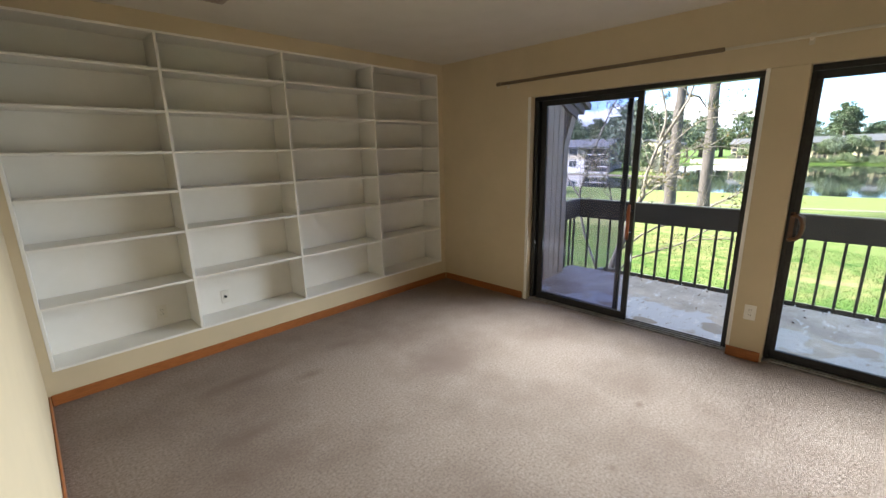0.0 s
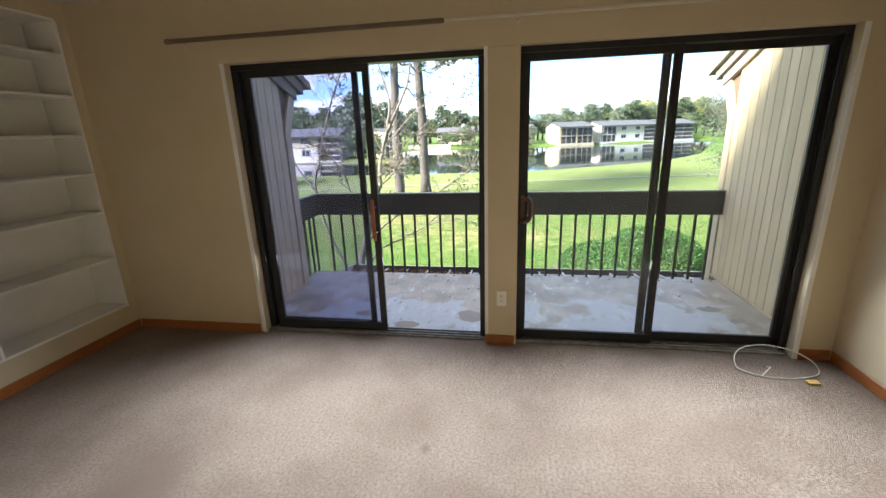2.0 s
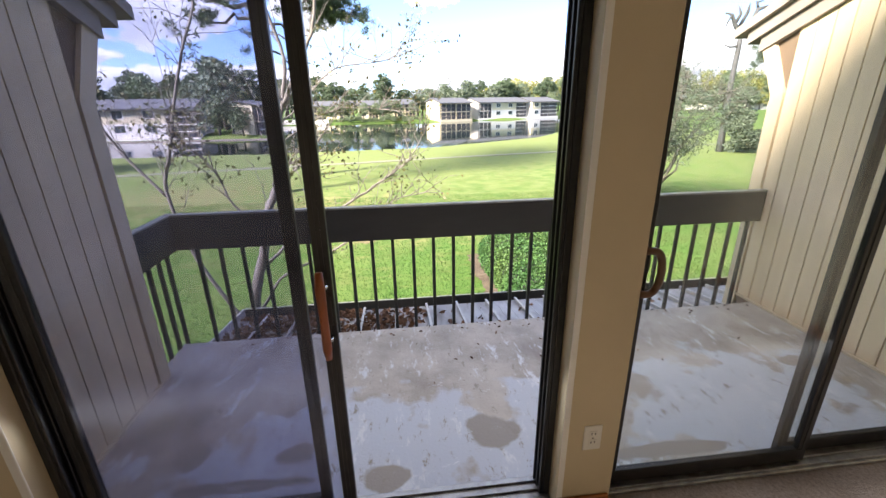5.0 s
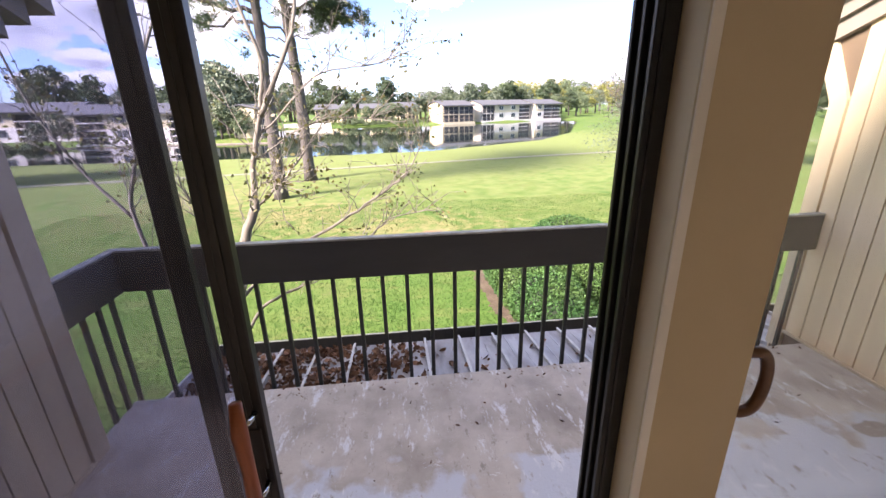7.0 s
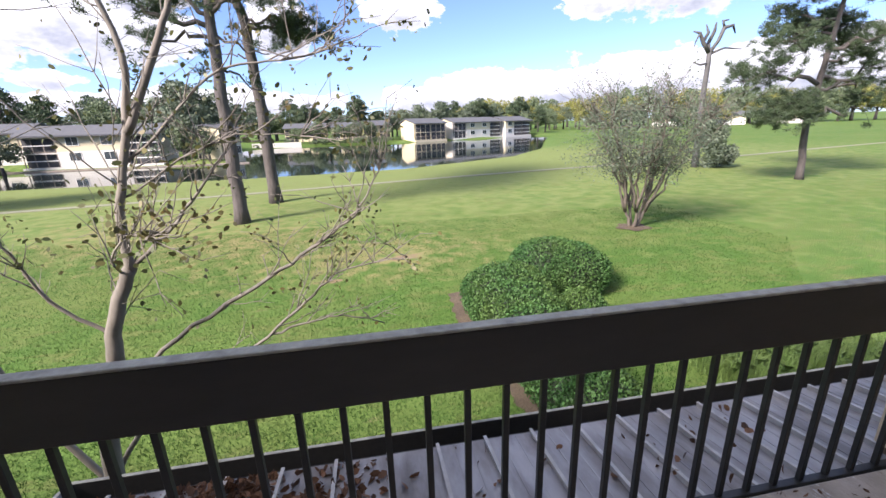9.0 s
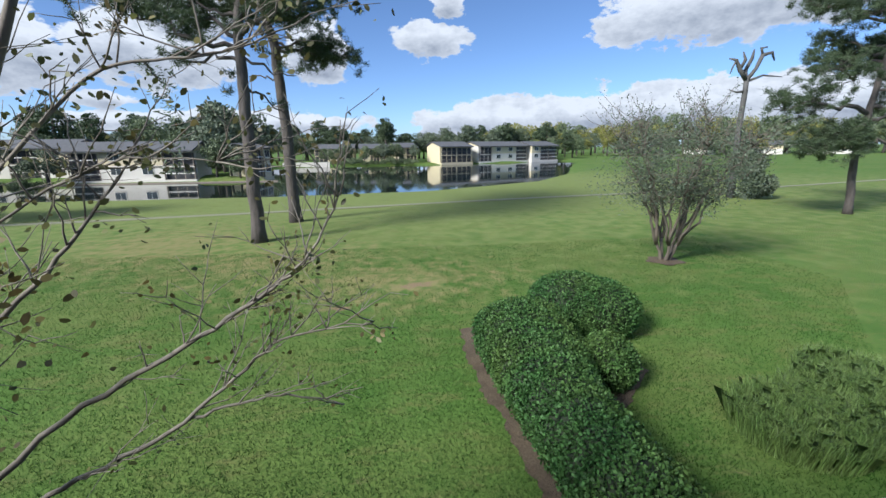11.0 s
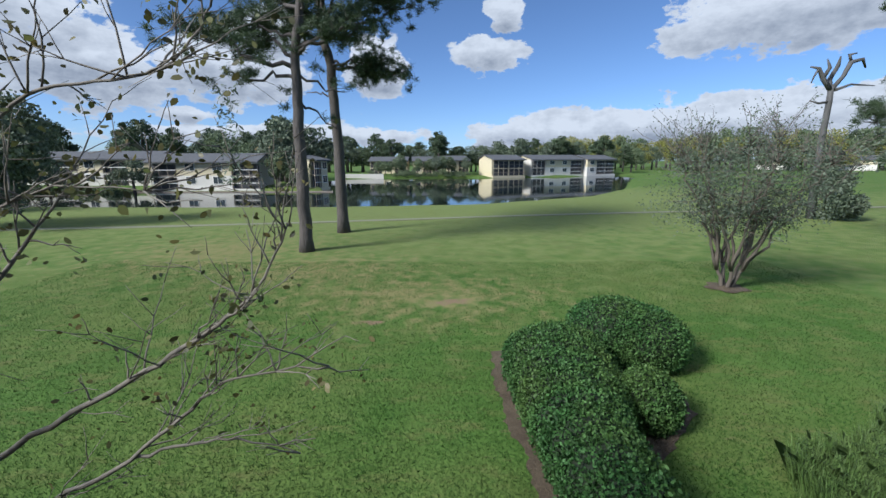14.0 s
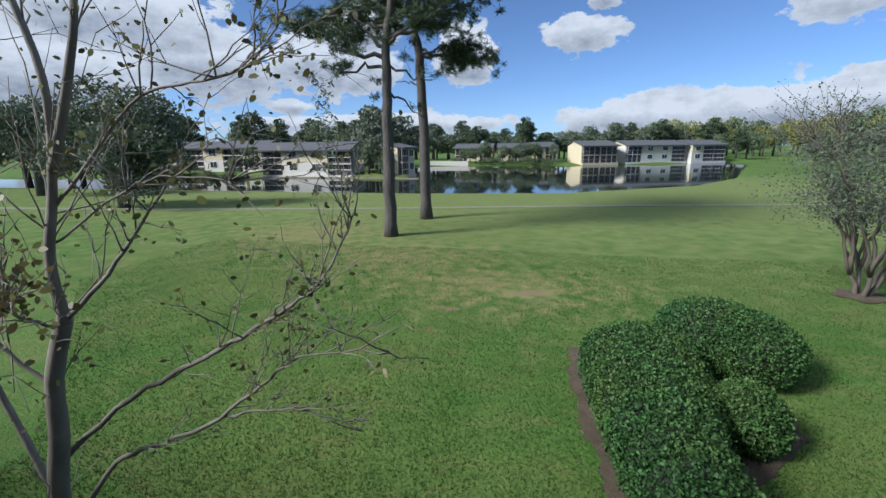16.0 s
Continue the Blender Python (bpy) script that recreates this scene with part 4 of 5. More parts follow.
# ---- plants ----
def add_limb(g, p0, p1, r0, r1, rnd, wob=0.06, seg=6, sides=6, sag=0.0):
    p0, p1 = Vector(p0), Vector(p1)
    L = (p1 - p0).length
    pts = []
    for k in range(seg + 1):
        f = k / seg
        p = p0.lerp(p1, f)
        w = math.sin(math.pi * f) * L * wob
        pts.append(p + Vector((rnd.uniform(-w, w), rnd.uniform(-w, w), rnd.uniform(-w, w) + sag * L * math.sin(math.pi * f))))
    g.tube(pts, [r0 + (r1 - r0) * (k / seg) for k in range(seg + 1)], sides)
    return pts


def needle_tufts(name, centers, size, rng, per=32):
    """Bursts of fine needles round each twig end."""
    c = np.repeat(np.asarray(centers, float), per, 0)
    n = len(c)
    d = rng.normal(size=(n, 3))
    d /= np.linalg.norm(d, axis=1)[:, None]
    d[:, 2] = d[:, 2] * 0.8 + 0.12
    s = np.cross(d, rng.normal(size=(n, 3)))
    s /= np.linalg.norm(s, axis=1)[:, None]
    L = size * rng.uniform(0.6, 1.2, n)[:, None]
    c = c + rng.normal(size=(n, 3)) * 0.07
    v = np.stack([c + s * 0.016, c - s * 0.016, c + d * L], 1)
    me = bpy.data.meshes.new(name)
    me.vertices.add(3 * n)
    me.vertices.foreach_set("co", v.reshape(-1))
    me.loops.add(3 * n)
    me.loops.foreach_set("vertex_index", np.arange(3 * n))
    me.polygons.add(n)
    me.polygons.foreach_set("loop_start", np.arange(n) * 3)
    me.update(calc_edges=True)
    me.materials.append(M_needle)
    return me


def pine(at, trunk, r0, limbs, seed, label, moss=0):
    """trunk: points from the base up; limbs: (height along the trunk 0..1, end offset)."""
    rnd, rng = random.Random(seed), np.random.default_rng(seed)
    t = thing("pine_tree", at, label, "pine tree", "tall pines on the lawn")
    g = round_geo()
    tp = [Vector(p) for p in trunk]
    fine = []
    for i in range(len(tp) - 1):
        for k in range(5):
            q = tp[i].lerp(tp[i + 1], k / 5)
            fine.append(q + Vector((rnd.uniform(-0.04, 0.04), rnd.uniform(-0.04, 0.04), 0)))
    fine.append(tp[-1])
    m = len(fine)
    rad = [r0 * (1 - 0.62 * (k / (m - 1))) * (1.28 if k == 0 else 1) for k in range(m)]
    g.tube(fine, rad, 12)
    part("trunk", g, M_bark, t)
    tufts = []
    twigs = round_geo()
    for f, off, dense in limbs:
        g = round_geo()
        k = f * (m - 1)
        base = fine[int(k)].lerp(fine[min(m - 1, int(k) + 1)], k % 1)
        L = Vector(off).length
        pts = add_limb(g, base, base + Vector(off), 0.035 + 0.018 * L, 0.02, rnd, 0.09, 8, 6, rnd.uniform(-0.06, 0.08))
        for j in range(int(dense * L * 6.5)):
            u = rnd.uniform(0.35, 1.0) ** 0.7
            q = pts[0].lerp(pts[-1], u) if rnd.random() < 0.2 else pts[min(8, int(u * 8))]
            tip = q + Vector((rnd.gauss(0, 0.55), rnd.gauss(0, 0.55), rnd.gauss(0.12, 0.30))) * (0.5 + 0.18 * L)
            add_limb(twigs, q, tip, 0.016, 0.007, rnd, 0.1, 2, 3)
            for _ in range(4):
                tufts.append(tip + Vector((rnd.gauss(0, 0.17), rnd.gauss(0, 0.17), rnd.gauss(0.04, 0.12))))
        part("limb", g, M_bark, t)
    if moss:
        mp = [(at[0] + rnd.gauss(0, 0.25), at[1] + 3.3 + rnd.gauss(0, 0.28), rnd.uniform(0.6, 5.2)) for _ in range(260)]
        tagged(part("hanging_moss", leaf_mesh("hanging_moss", mp, 0.26, M_crapeleaf, rng, 0.25), M_crapeleaf, t, "grey hanging moss"), kind="stuff")
    tagged(part("twig_mass", twigs, M_bark, t), kind="stuff")
    part("crown", needle_tufts("crown", tufts, 0.32, rng), M_needle, t)
    return t


def crown_limbs(rnd, n, f0, f1, reach, z0, z1, dense, bias=(0, 0)):
    out = []
    for k in range(n):
        f = f0 + (f1 - f0) * (k + rnd.random()) / n
        a = rnd.uniform(0, 2 * math.pi)
        r = reach * rnd.uniform(0.55, 1.0)
        out.append((f, (r * math.cos(a) + bias[0], r * math.sin(a) + bias[1], rnd.uniform(z0, z1)), dense))
    return out


rr = random.Random(21)
pine((26, 7.57, GROUND), [(26, 7.57, -2.9), (26, 7.57, 1.2), (26, 7.53, 4), (26, 7.45, 6.4), (26.1, 7.1, 9), (26.2, 6.9, 13)], 0.33,
     [(0.52, (0.4, 3.6, 0.3), 0.5), (0.56, (-1, 4.6, 1.4), 1.2), (0.60, (1, 3.6, 1.8), 1.2), (0.55, (0.3, -2.2, -0.9), 0.25), (0.44, (1.2, -1.5, -1.2), 0.1)]
     + crown_limbs(rr, 15, 0.60, 1.0, 4.2, 0.2, 1.8, 1.15), 3, "tall pine with straight grey-brown trunk on the lawn", 1)
pine((31.8, 7.1, GROUND), [(31.8, 7.1, -2.9), (31.8, 7.2, 2.6), (31.8, 7.38, 7.2), (31.8, 7.8, 9.2), (31.8, 7.6, 12), (31.7, 7.2, 15)], 0.36,
     [(0.43, (0, -3.4, -0.2), 0.5), (0.40, (-0.3, -4.2, -0.4), 1.5), (0.42, (-0.8, -3.2, -0.9), 1.2), (0.57, (0, -5.5, 1.6), 0.9), (0.60, (0, -6.0, 2.4), 1.1), (0.33, (0.5, 1.8, 0.2), 0.05)]
     + crown_limbs(rr, 14, 0.60, 1.0, 5.0, 0.3, 2.2, 1.0, (0, -1.4)), 5, "tall pine with a forked upper trunk on the lawn")
pine((28.4, -28, GROUND), [(28.4, -28, -2.9), (28.4, -27.6, 0.8), (28.4, -28.0, 4.5), (28.4, -28.4, 7.5), (28.4, -28.8, 11)], 0.235,
     [(0.28, (0.5, -5.5, 0.6), 0.3), (0.42, (0, 6.4, 0.3), 1.3), (0.34, (-0.6, 4.2, -1.2), 1.8), (0.36, (-1.0, 3.0, -0.4), 1.8), (0.38, (-1, 1.8, -1.5), 1.6), (0.40, (0, -4.5, -0.5), 0.9), (0.45, (0, -6, 1.2), 0.8)]
     + crown_limbs(rr, 16, 0.5, 1.0, 5.6, -0.2, 1.8, 1.2), 8, "spreading pine on the far lawn")


def crape(at):
    rnd, rng = random.Random(9), np.random.default_rng(9)
    x, y, z = at
    t = thing("crape_myrtle", at, "many-stemmed crape myrtle with thin grey-green leaves", "tree")
    leaves = []
    twigs = round_geo()
    for k in range(5):
        a = 2 * math.pi * k / 5 + rnd.uniform(-0.3, 0.3)
        b = Vector((x + 0.10 * math.cos(a), y + 0.10 * math.sin(a), z - 0.08))
        fork = b + Vector((0.26 * math.cos(a), 0.30 * math.sin(a), rnd.uniform(0.75, 1.15)))
        g = round_geo()
        low = add_limb(g, b, fork, 0.078, 0.052, rnd, 0.04, 4, 8)
        part("trunk", g, M_tanbark, t)
        for m in range(4):
            g = round_geo()
            am = a + (m - 1.5) * 0.42 + rnd.uniform(-0.15, 0.15)
            out = rnd.uniform(0.2, 1.0) if m % 2 else rnd.uniform(0.65, 1.0)
            mid = fork + Vector((0.75 * out * math.cos(am), 1.0 * out * math.sin(am), rnd.uniform(1.5, 2.1)))
            top = mid + Vector((1.4 * out * math.cos(am), 1.85 * out * math.sin(am), 1.9 + 1.2 * (1 - out)))
            pts = add_limb(g, low[-1] - Vector((0, 0, 0.12)), mid, 0.058, 0.03, rnd, 0.05, 5, 6)
            p2 = add_limb(g, pts[-1], top, 0.029, 0.008, rnd, 0.06, 7, 5)
            for j in range(26):
                q = (pts[-2:] + p2)[rnd.randint(0, 9)]
                tip = q + Vector((rnd.uniform(-0.8, 0.8), rnd.uniform(-1.0, 1.0), rnd.uniform(-0.35, 0.75)))
                add_limb(twigs, q, tip, 0.013, 0.005, rnd, 0.1, 2, 3)
                dense = 30 if tip.z < z + 4.9 else 9
                for _ in range(dense):
                    c = q.lerp(tip, rnd.uniform(0.2, 1.15))
                    leaves.append(c + Vector((rnd.gauss(0, 0.19), rnd.gauss(0, 0.19), rnd.gauss(0, 0.16))))
            for j in range(7):
                tip = p2[-1] + Vector((rnd.gauss(0, 0.45), rnd.gauss(0, 0.55), rnd.uniform(0.2, 1.0)))
                sp = add_limb(twigs, p2[-2], tip, 0.012, 0.005, rnd, 0.08, 4, 3)
                for q in sp[2:]:
                    for _ in range(4):
                        leaves.append(q + Vector((rnd.gauss(0, 0.07), rnd.gauss(0, 0.07), rnd.gauss(0, 0.07))))
            part("stem", g, M_tanbark, t)
    tagged(part("twig_mass", twigs, M_tanbark, t), kind="stuff")
    # low drooping skirts
    for k in range(130):
        a = rnd.uniform(0, 2 * math.pi)
        r = rnd.uniform(1.3, 2.7)
        p = Vector((x + 0.8 * r * math.cos(a), y + 1.05 * r * math.sin(a), z + rnd.uniform(2.3, 4.5)))
        for _ in range(30):
            leaves.append(p + Vector((rnd.gauss(0, 0.32), rnd.gauss(0, 0.32), rnd.gauss(0, 0.22))))
    part("crown", leaf_mesh("crown", leaves, 0.06, M_crapeleaf, rng), M_crapeleaf, t)


crape((19.8, -9.55, GROUND))
g = Geo()
for a in range(24):
    an = 2 * math.pi * a / 24
    r = 0.62 + 0.10 * math.sin(5 * an)
    g.v.append((19.8 + r * math.cos(an), -9.55 + 1.1 * r * math.sin(an), GROUND + 0.02))
g.v.append((19.8, -9.55, GROUND + 0.09))
g.f += [(a, (a + 1) % 24, 24) for a in range(24)]
tagged(part("mulch_ring", g, M_mulch), "brown mulch at the foot of the crape myrtle", "mulch", kind="stuff")


def snag(at):
    rnd = random.Random(2)
    x, y, z = at
    t = thing("dead_tree", at, "bare topped dead tree trunk with stubby limbs", "dead tree")
    g = round_geo()
    g.tube([(x, y, z - 0.1), (x, y + 0.1, z + 3), (x, y + 0.2, z + 6), (x, y + 0.15, z + 8.6), (x, y + 0.2, z + 9.6)], [0.32, 0.24, 0.21, 0.19, 0.17], 10)
    part("trunk", g, M_snag, t)
    for q, r in (([(x, y + 0.2, z + 9.4), (x, y + 0.9, z + 10.2), (x, y + 1.3, z + 10.9), (x, y + 1.9, z + 11.0)], [0.17, 0.17, 0.12, 0.06]),
                 ([(x, y + 0.2, z + 9.4), (x, y - 0.5, z + 10.3), (x, y - 0.9, z + 11.3), (x, y - 1.7, z + 11.5), (x, y - 2.0, z + 10.9)], [0.17, 0.14, 0.17, 0.12, 0.05]),
                 ([(x, y + 0.2, z + 9.3), (x, y - 1.2, z + 9.8), (x, y - 2.9, z + 9.7)], [0.11, 0.08, 0.03]),
                 ([(x, y + 0.2, z + 8.6), (x, y + 0.9, z + 8.5), (x, y + 1.6, z + 8.7)], [0.1, 0.08, 0.03]),
                 ([(x, y + 0.2, z + 9.3), (x + 0.3, y + 0.15, z + 10.2), (x + 0.2, y - 0.2, z + 11.1), (x, y - 0.1, z + 11.7)], [0.16, 0.15, 0.13, 0.05]),
                 ([(x, y + 0.9, z + 10.2), (x - 0.2, y + 0.7, z + 10.9), (x - 0.1, y + 0.9, z + 11.5)], [0.13, 0.12, 0.04]),
                 ([(x, y - 0.9, z + 11.3), (x, y - 0.7, z + 11.8), (x, y - 1.2, z + 11.9)], [0.13, 0.12, 0.05]),
                 ([(x, y + 1.3, z + 10.9), (x + 0.1, y + 1.5, z + 10.3), (x + 0.1, y + 1.6, z + 9.9)], [0.08, 0.06, 0.03])):
        g = round_geo()
        g.tube(q, r, 8)
        part("limb", g, M_snag, t)


snag((37.5, -27.6, GROUND))


def blob_points(rng, n, parts, shell=0.75):
    """Points spread in the outer shell of rounded masses (x, y, z, rx, ry, rz)."""
    w = np.array([p[3] * p[4] + p[4] * p[5] + p[3] * p[5] for p in parts])
    pick = rng.choice(len(parts), n, p=w / w.sum())
    d = rng.normal(size=(n, 3))
    d /= np.linalg.norm(d, axis=1)[:, None]
    r = shell + (1.06 - shell) * rng.uniform(size=n) ** 0.6
    q = np.array(parts)[pick]
    return q[:, :3] + d * q[:, 3:] * r[:, None]


def leafy(name, at, masses, n, size, mat, seed, label, category, trunk=None, group="", core=True):
    """A bush or broad tree: rounded masses of leaves with gaps, on a trunk when given. Masses are relative to at."""
    rng = np.random.default_rng(seed)
    rnd = random.Random(seed)
    t = thing(name, at, label, category, group)
    ax, ay, az = at
    ms = []
    for m in masses:
        x, y, z, rx, ry, rz = m
        for k in range(9):
            d = rng.normal(size=3)
            d /= np.linalg.norm(d)
            ms.append((ax + x + d[0] * rx * 0.62, ay + y + d[1] * ry * 0.62, az + z + d[2] * rz * 0.62, rx * 0.46, ry * 0.46, rz * 0.42))
    pts = blob_points(rng, n, ms, 0.35)
    pts = pts[pts[:, 2] > az + 0.03]
    part("crown", leaf_mesh("crown", pts, size, mat, rng, 0.7), mat, t)
    if trunk:
        g = round_geo()
        h, r = trunk
        g.tube([(ax, ay, az - 0.15), (ax + 0.1, ay, az + h * 0.5), (ax, ay + 0.1, az + h)], [r * 1.2, r, r * 0.7], 8)
        for m in masses:
            add_limb(g, (ax, ay, az + h * rnd.uniform(0.6, 0.95)), (ax + m[0], ay + m[1], az + m[2]), r * 0.5, r * 0.12, rnd, 0.08, 5, 5)
        part("trunk", g, M_bark, t)
    return t


leafy("bush", (36.8, -28.6, GROUND), [(0, 0, 1.7, 1.8, 2.0, 1.9), (0, 0.6, 3.2, 1.3, 1.4, 1.3), (0, -1.0, 1.2, 1.2, 1.2, 1.2)], 9500, 0.15, M_oakleaf, 31, "dense dark vine-covered bush at the dead tree", "bush")
leafy("oak_tree", (33, 33, GROUND), [(0, 0, 6.5, 4.6, 5.2, 3.6), (-1, -3, 4.6, 3.2, 3.2, 2.6), (0, 3, 5.4, 3.2, 3.6, 3), (0, -1.6, 2.2, 2.0, 2.4, 2.0)], 18000, 0.22, M_oakleaf, 33, "broad dark oak at the lawn's edge", "tree", (5.5, 0.4))
leafy("oak_tree", (40, 52, GROUND), [(0, 0, 6.5, 5, 5.5, 4), (0, -4, 4.8, 3.5, 3.5, 3)], 13000, 0.26, M_oakleaf, 35, "broad dark oak farther along the lawn", "tree", (5.5, 0.4))

# hedge: clipped mass, low leafy shrubs behind it
HEDGE = [(8.2, -1.75, 0.66), (8.8, -1.72, 0.64), (9.4, -1.68, 0.63), (10.0, -1.64, 0.66), (10.6, -1.62, 0.70), (11.2, -1.63, 0.78), (11.8, -1.69, 0.90), (12.4, -1.74, 1.00), (13.0, -1.79, 1.07), (13.6, -1.84, 1.06)]


def hedge(name, masses, n, label, seed, size=0.047):
    rng = np.random.default_rng(seed)
    t = thing(name, (masses[0][0], masses[0][1], GROUND), label, "hedge")
    # dark core painted as the shade seen through gaps in the leaves
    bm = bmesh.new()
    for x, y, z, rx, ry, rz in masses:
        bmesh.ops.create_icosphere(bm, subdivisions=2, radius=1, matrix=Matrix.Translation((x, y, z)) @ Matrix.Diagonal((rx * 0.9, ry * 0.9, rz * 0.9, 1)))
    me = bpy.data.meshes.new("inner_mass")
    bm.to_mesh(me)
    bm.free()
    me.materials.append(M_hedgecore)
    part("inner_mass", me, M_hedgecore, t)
    pts = blob_points(rng, n, masses, 0.86)
    keep = np.ones(len(pts), bool)
    for x, y, z, rx, ry, rz in masses:
        q = (pts - np.array([x, y, z])) / np.array([rx, ry, rz])
        keep &= (np.linalg.norm(q, axis=1) > 0.84)
    pts = pts[keep & (pts[:, 2] > GROUND + 0.05)]
    pts += rng.normal(size=pts.shape) * 0.02
    part("leaves", leaf_mesh("leaves", pts, size, M_hedgeleaf, rng, 0.6), M_hedgeleaf, t)


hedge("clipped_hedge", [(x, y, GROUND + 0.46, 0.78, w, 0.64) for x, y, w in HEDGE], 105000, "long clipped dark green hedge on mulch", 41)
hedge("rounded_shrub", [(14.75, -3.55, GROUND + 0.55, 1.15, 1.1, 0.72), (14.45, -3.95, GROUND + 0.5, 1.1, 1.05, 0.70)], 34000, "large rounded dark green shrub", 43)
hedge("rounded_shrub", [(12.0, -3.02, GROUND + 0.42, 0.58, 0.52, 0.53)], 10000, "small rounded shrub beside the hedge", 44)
# mulch strip along the hedge
g = Geo()
mr = random.Random(5)
for k in range(68):
    x = 8.0 + k * 0.10
    e = -0.60 - 0.05 * math.sin(x * 1.3) - 0.04 * math.sin(x * 4.1) - max(0, 12 - x) * 0.11 + mr.uniform(-0.05, 0.05)
    g.v += [(x, e, GROUND + 0.012), (x, e - 0.35, GROUND + 0.05), (x, -2.45 + mr.uniform(-0.05, 0.05) - 1.6 * max(0, min(1, (x - 10.6) / 1.6)), GROUND + 0.035)]
    if k:
        a, b = 3 * (k - 1), 3 * k
        g.f += [(a, b, b + 1, a + 1), (a + 1, b + 1, b + 2, a + 2)]
tagged(part("mulch_bed", g, M_mulch), "brown bark mulch bed under the hedge", "mulch", kind="stuff")

# ornamental grass clump near the building
rng = np.random.default_rng(51)
t = thing("ornamental_grass", (10.3, -6.1, GROUND), "clump of long arching green ornamental grass", "grass clump")
pts = []
for cx, cy, rad, k in ((10.2, -5.2, 1.5, 12000), (10.4, -6.5, 1.7, 16000), (11.2, -7.4, 1.5, 9000), (9.6, -7.0, 1.5, 9000)):
    a, r = rng.uniform(0, 2 * np.pi, k), rad * np.sqrt(rng.uniform(size=k)) * 0.6
    pts.append(np.stack([cx + r * np.cos(a), cy + r * np.sin(a), np.full(k, GROUND)], 1))
part("blades", blade_mesh("blades", np.concatenate(pts), 0.52, 0.0042, M_ornleaf, rng, 0.38, True), M_ornleaf, t)

# lawn blades on the part seen from above
rng = np.random.default_rng(61)
n = 200000
bx = 6.7 + 17 * rng.uniform(size=n) ** 1.35
by = rng.uniform(-11, 13, n) * np.clip((bx - 3) / 11, 0.6, 1.25)
free = ~((bx > 7.8) & (bx < 14.9) & (by < -0.66 - 0.11 * np.clip(12 - bx, 0, 4)) & (by > -2.45 - 1.6 * np.clip((bx - 10.6) / 1.6, 0, 1)))
free &= np.hypot((bx - 18.3) / 0.8, (by - 0.3) / 1.3) > rng.uniform(0.5, 1.2, n)
bx, by = bx[free], by[free]
tagged(part("lawn_grass", blade_mesh("lawn_grass", np.stack([bx, by, ground_height(bx, by) + 0.03 * np.sin(bx * 0.61 + 1.3 * np.sin(by * 0.37)) * np.sin(by * 0.53) - 0.005], 1), 0.055, 0.007, M_blade, rng, 0.6), M_blade), "short green lawn grass blades", "grass", kind="stuff")


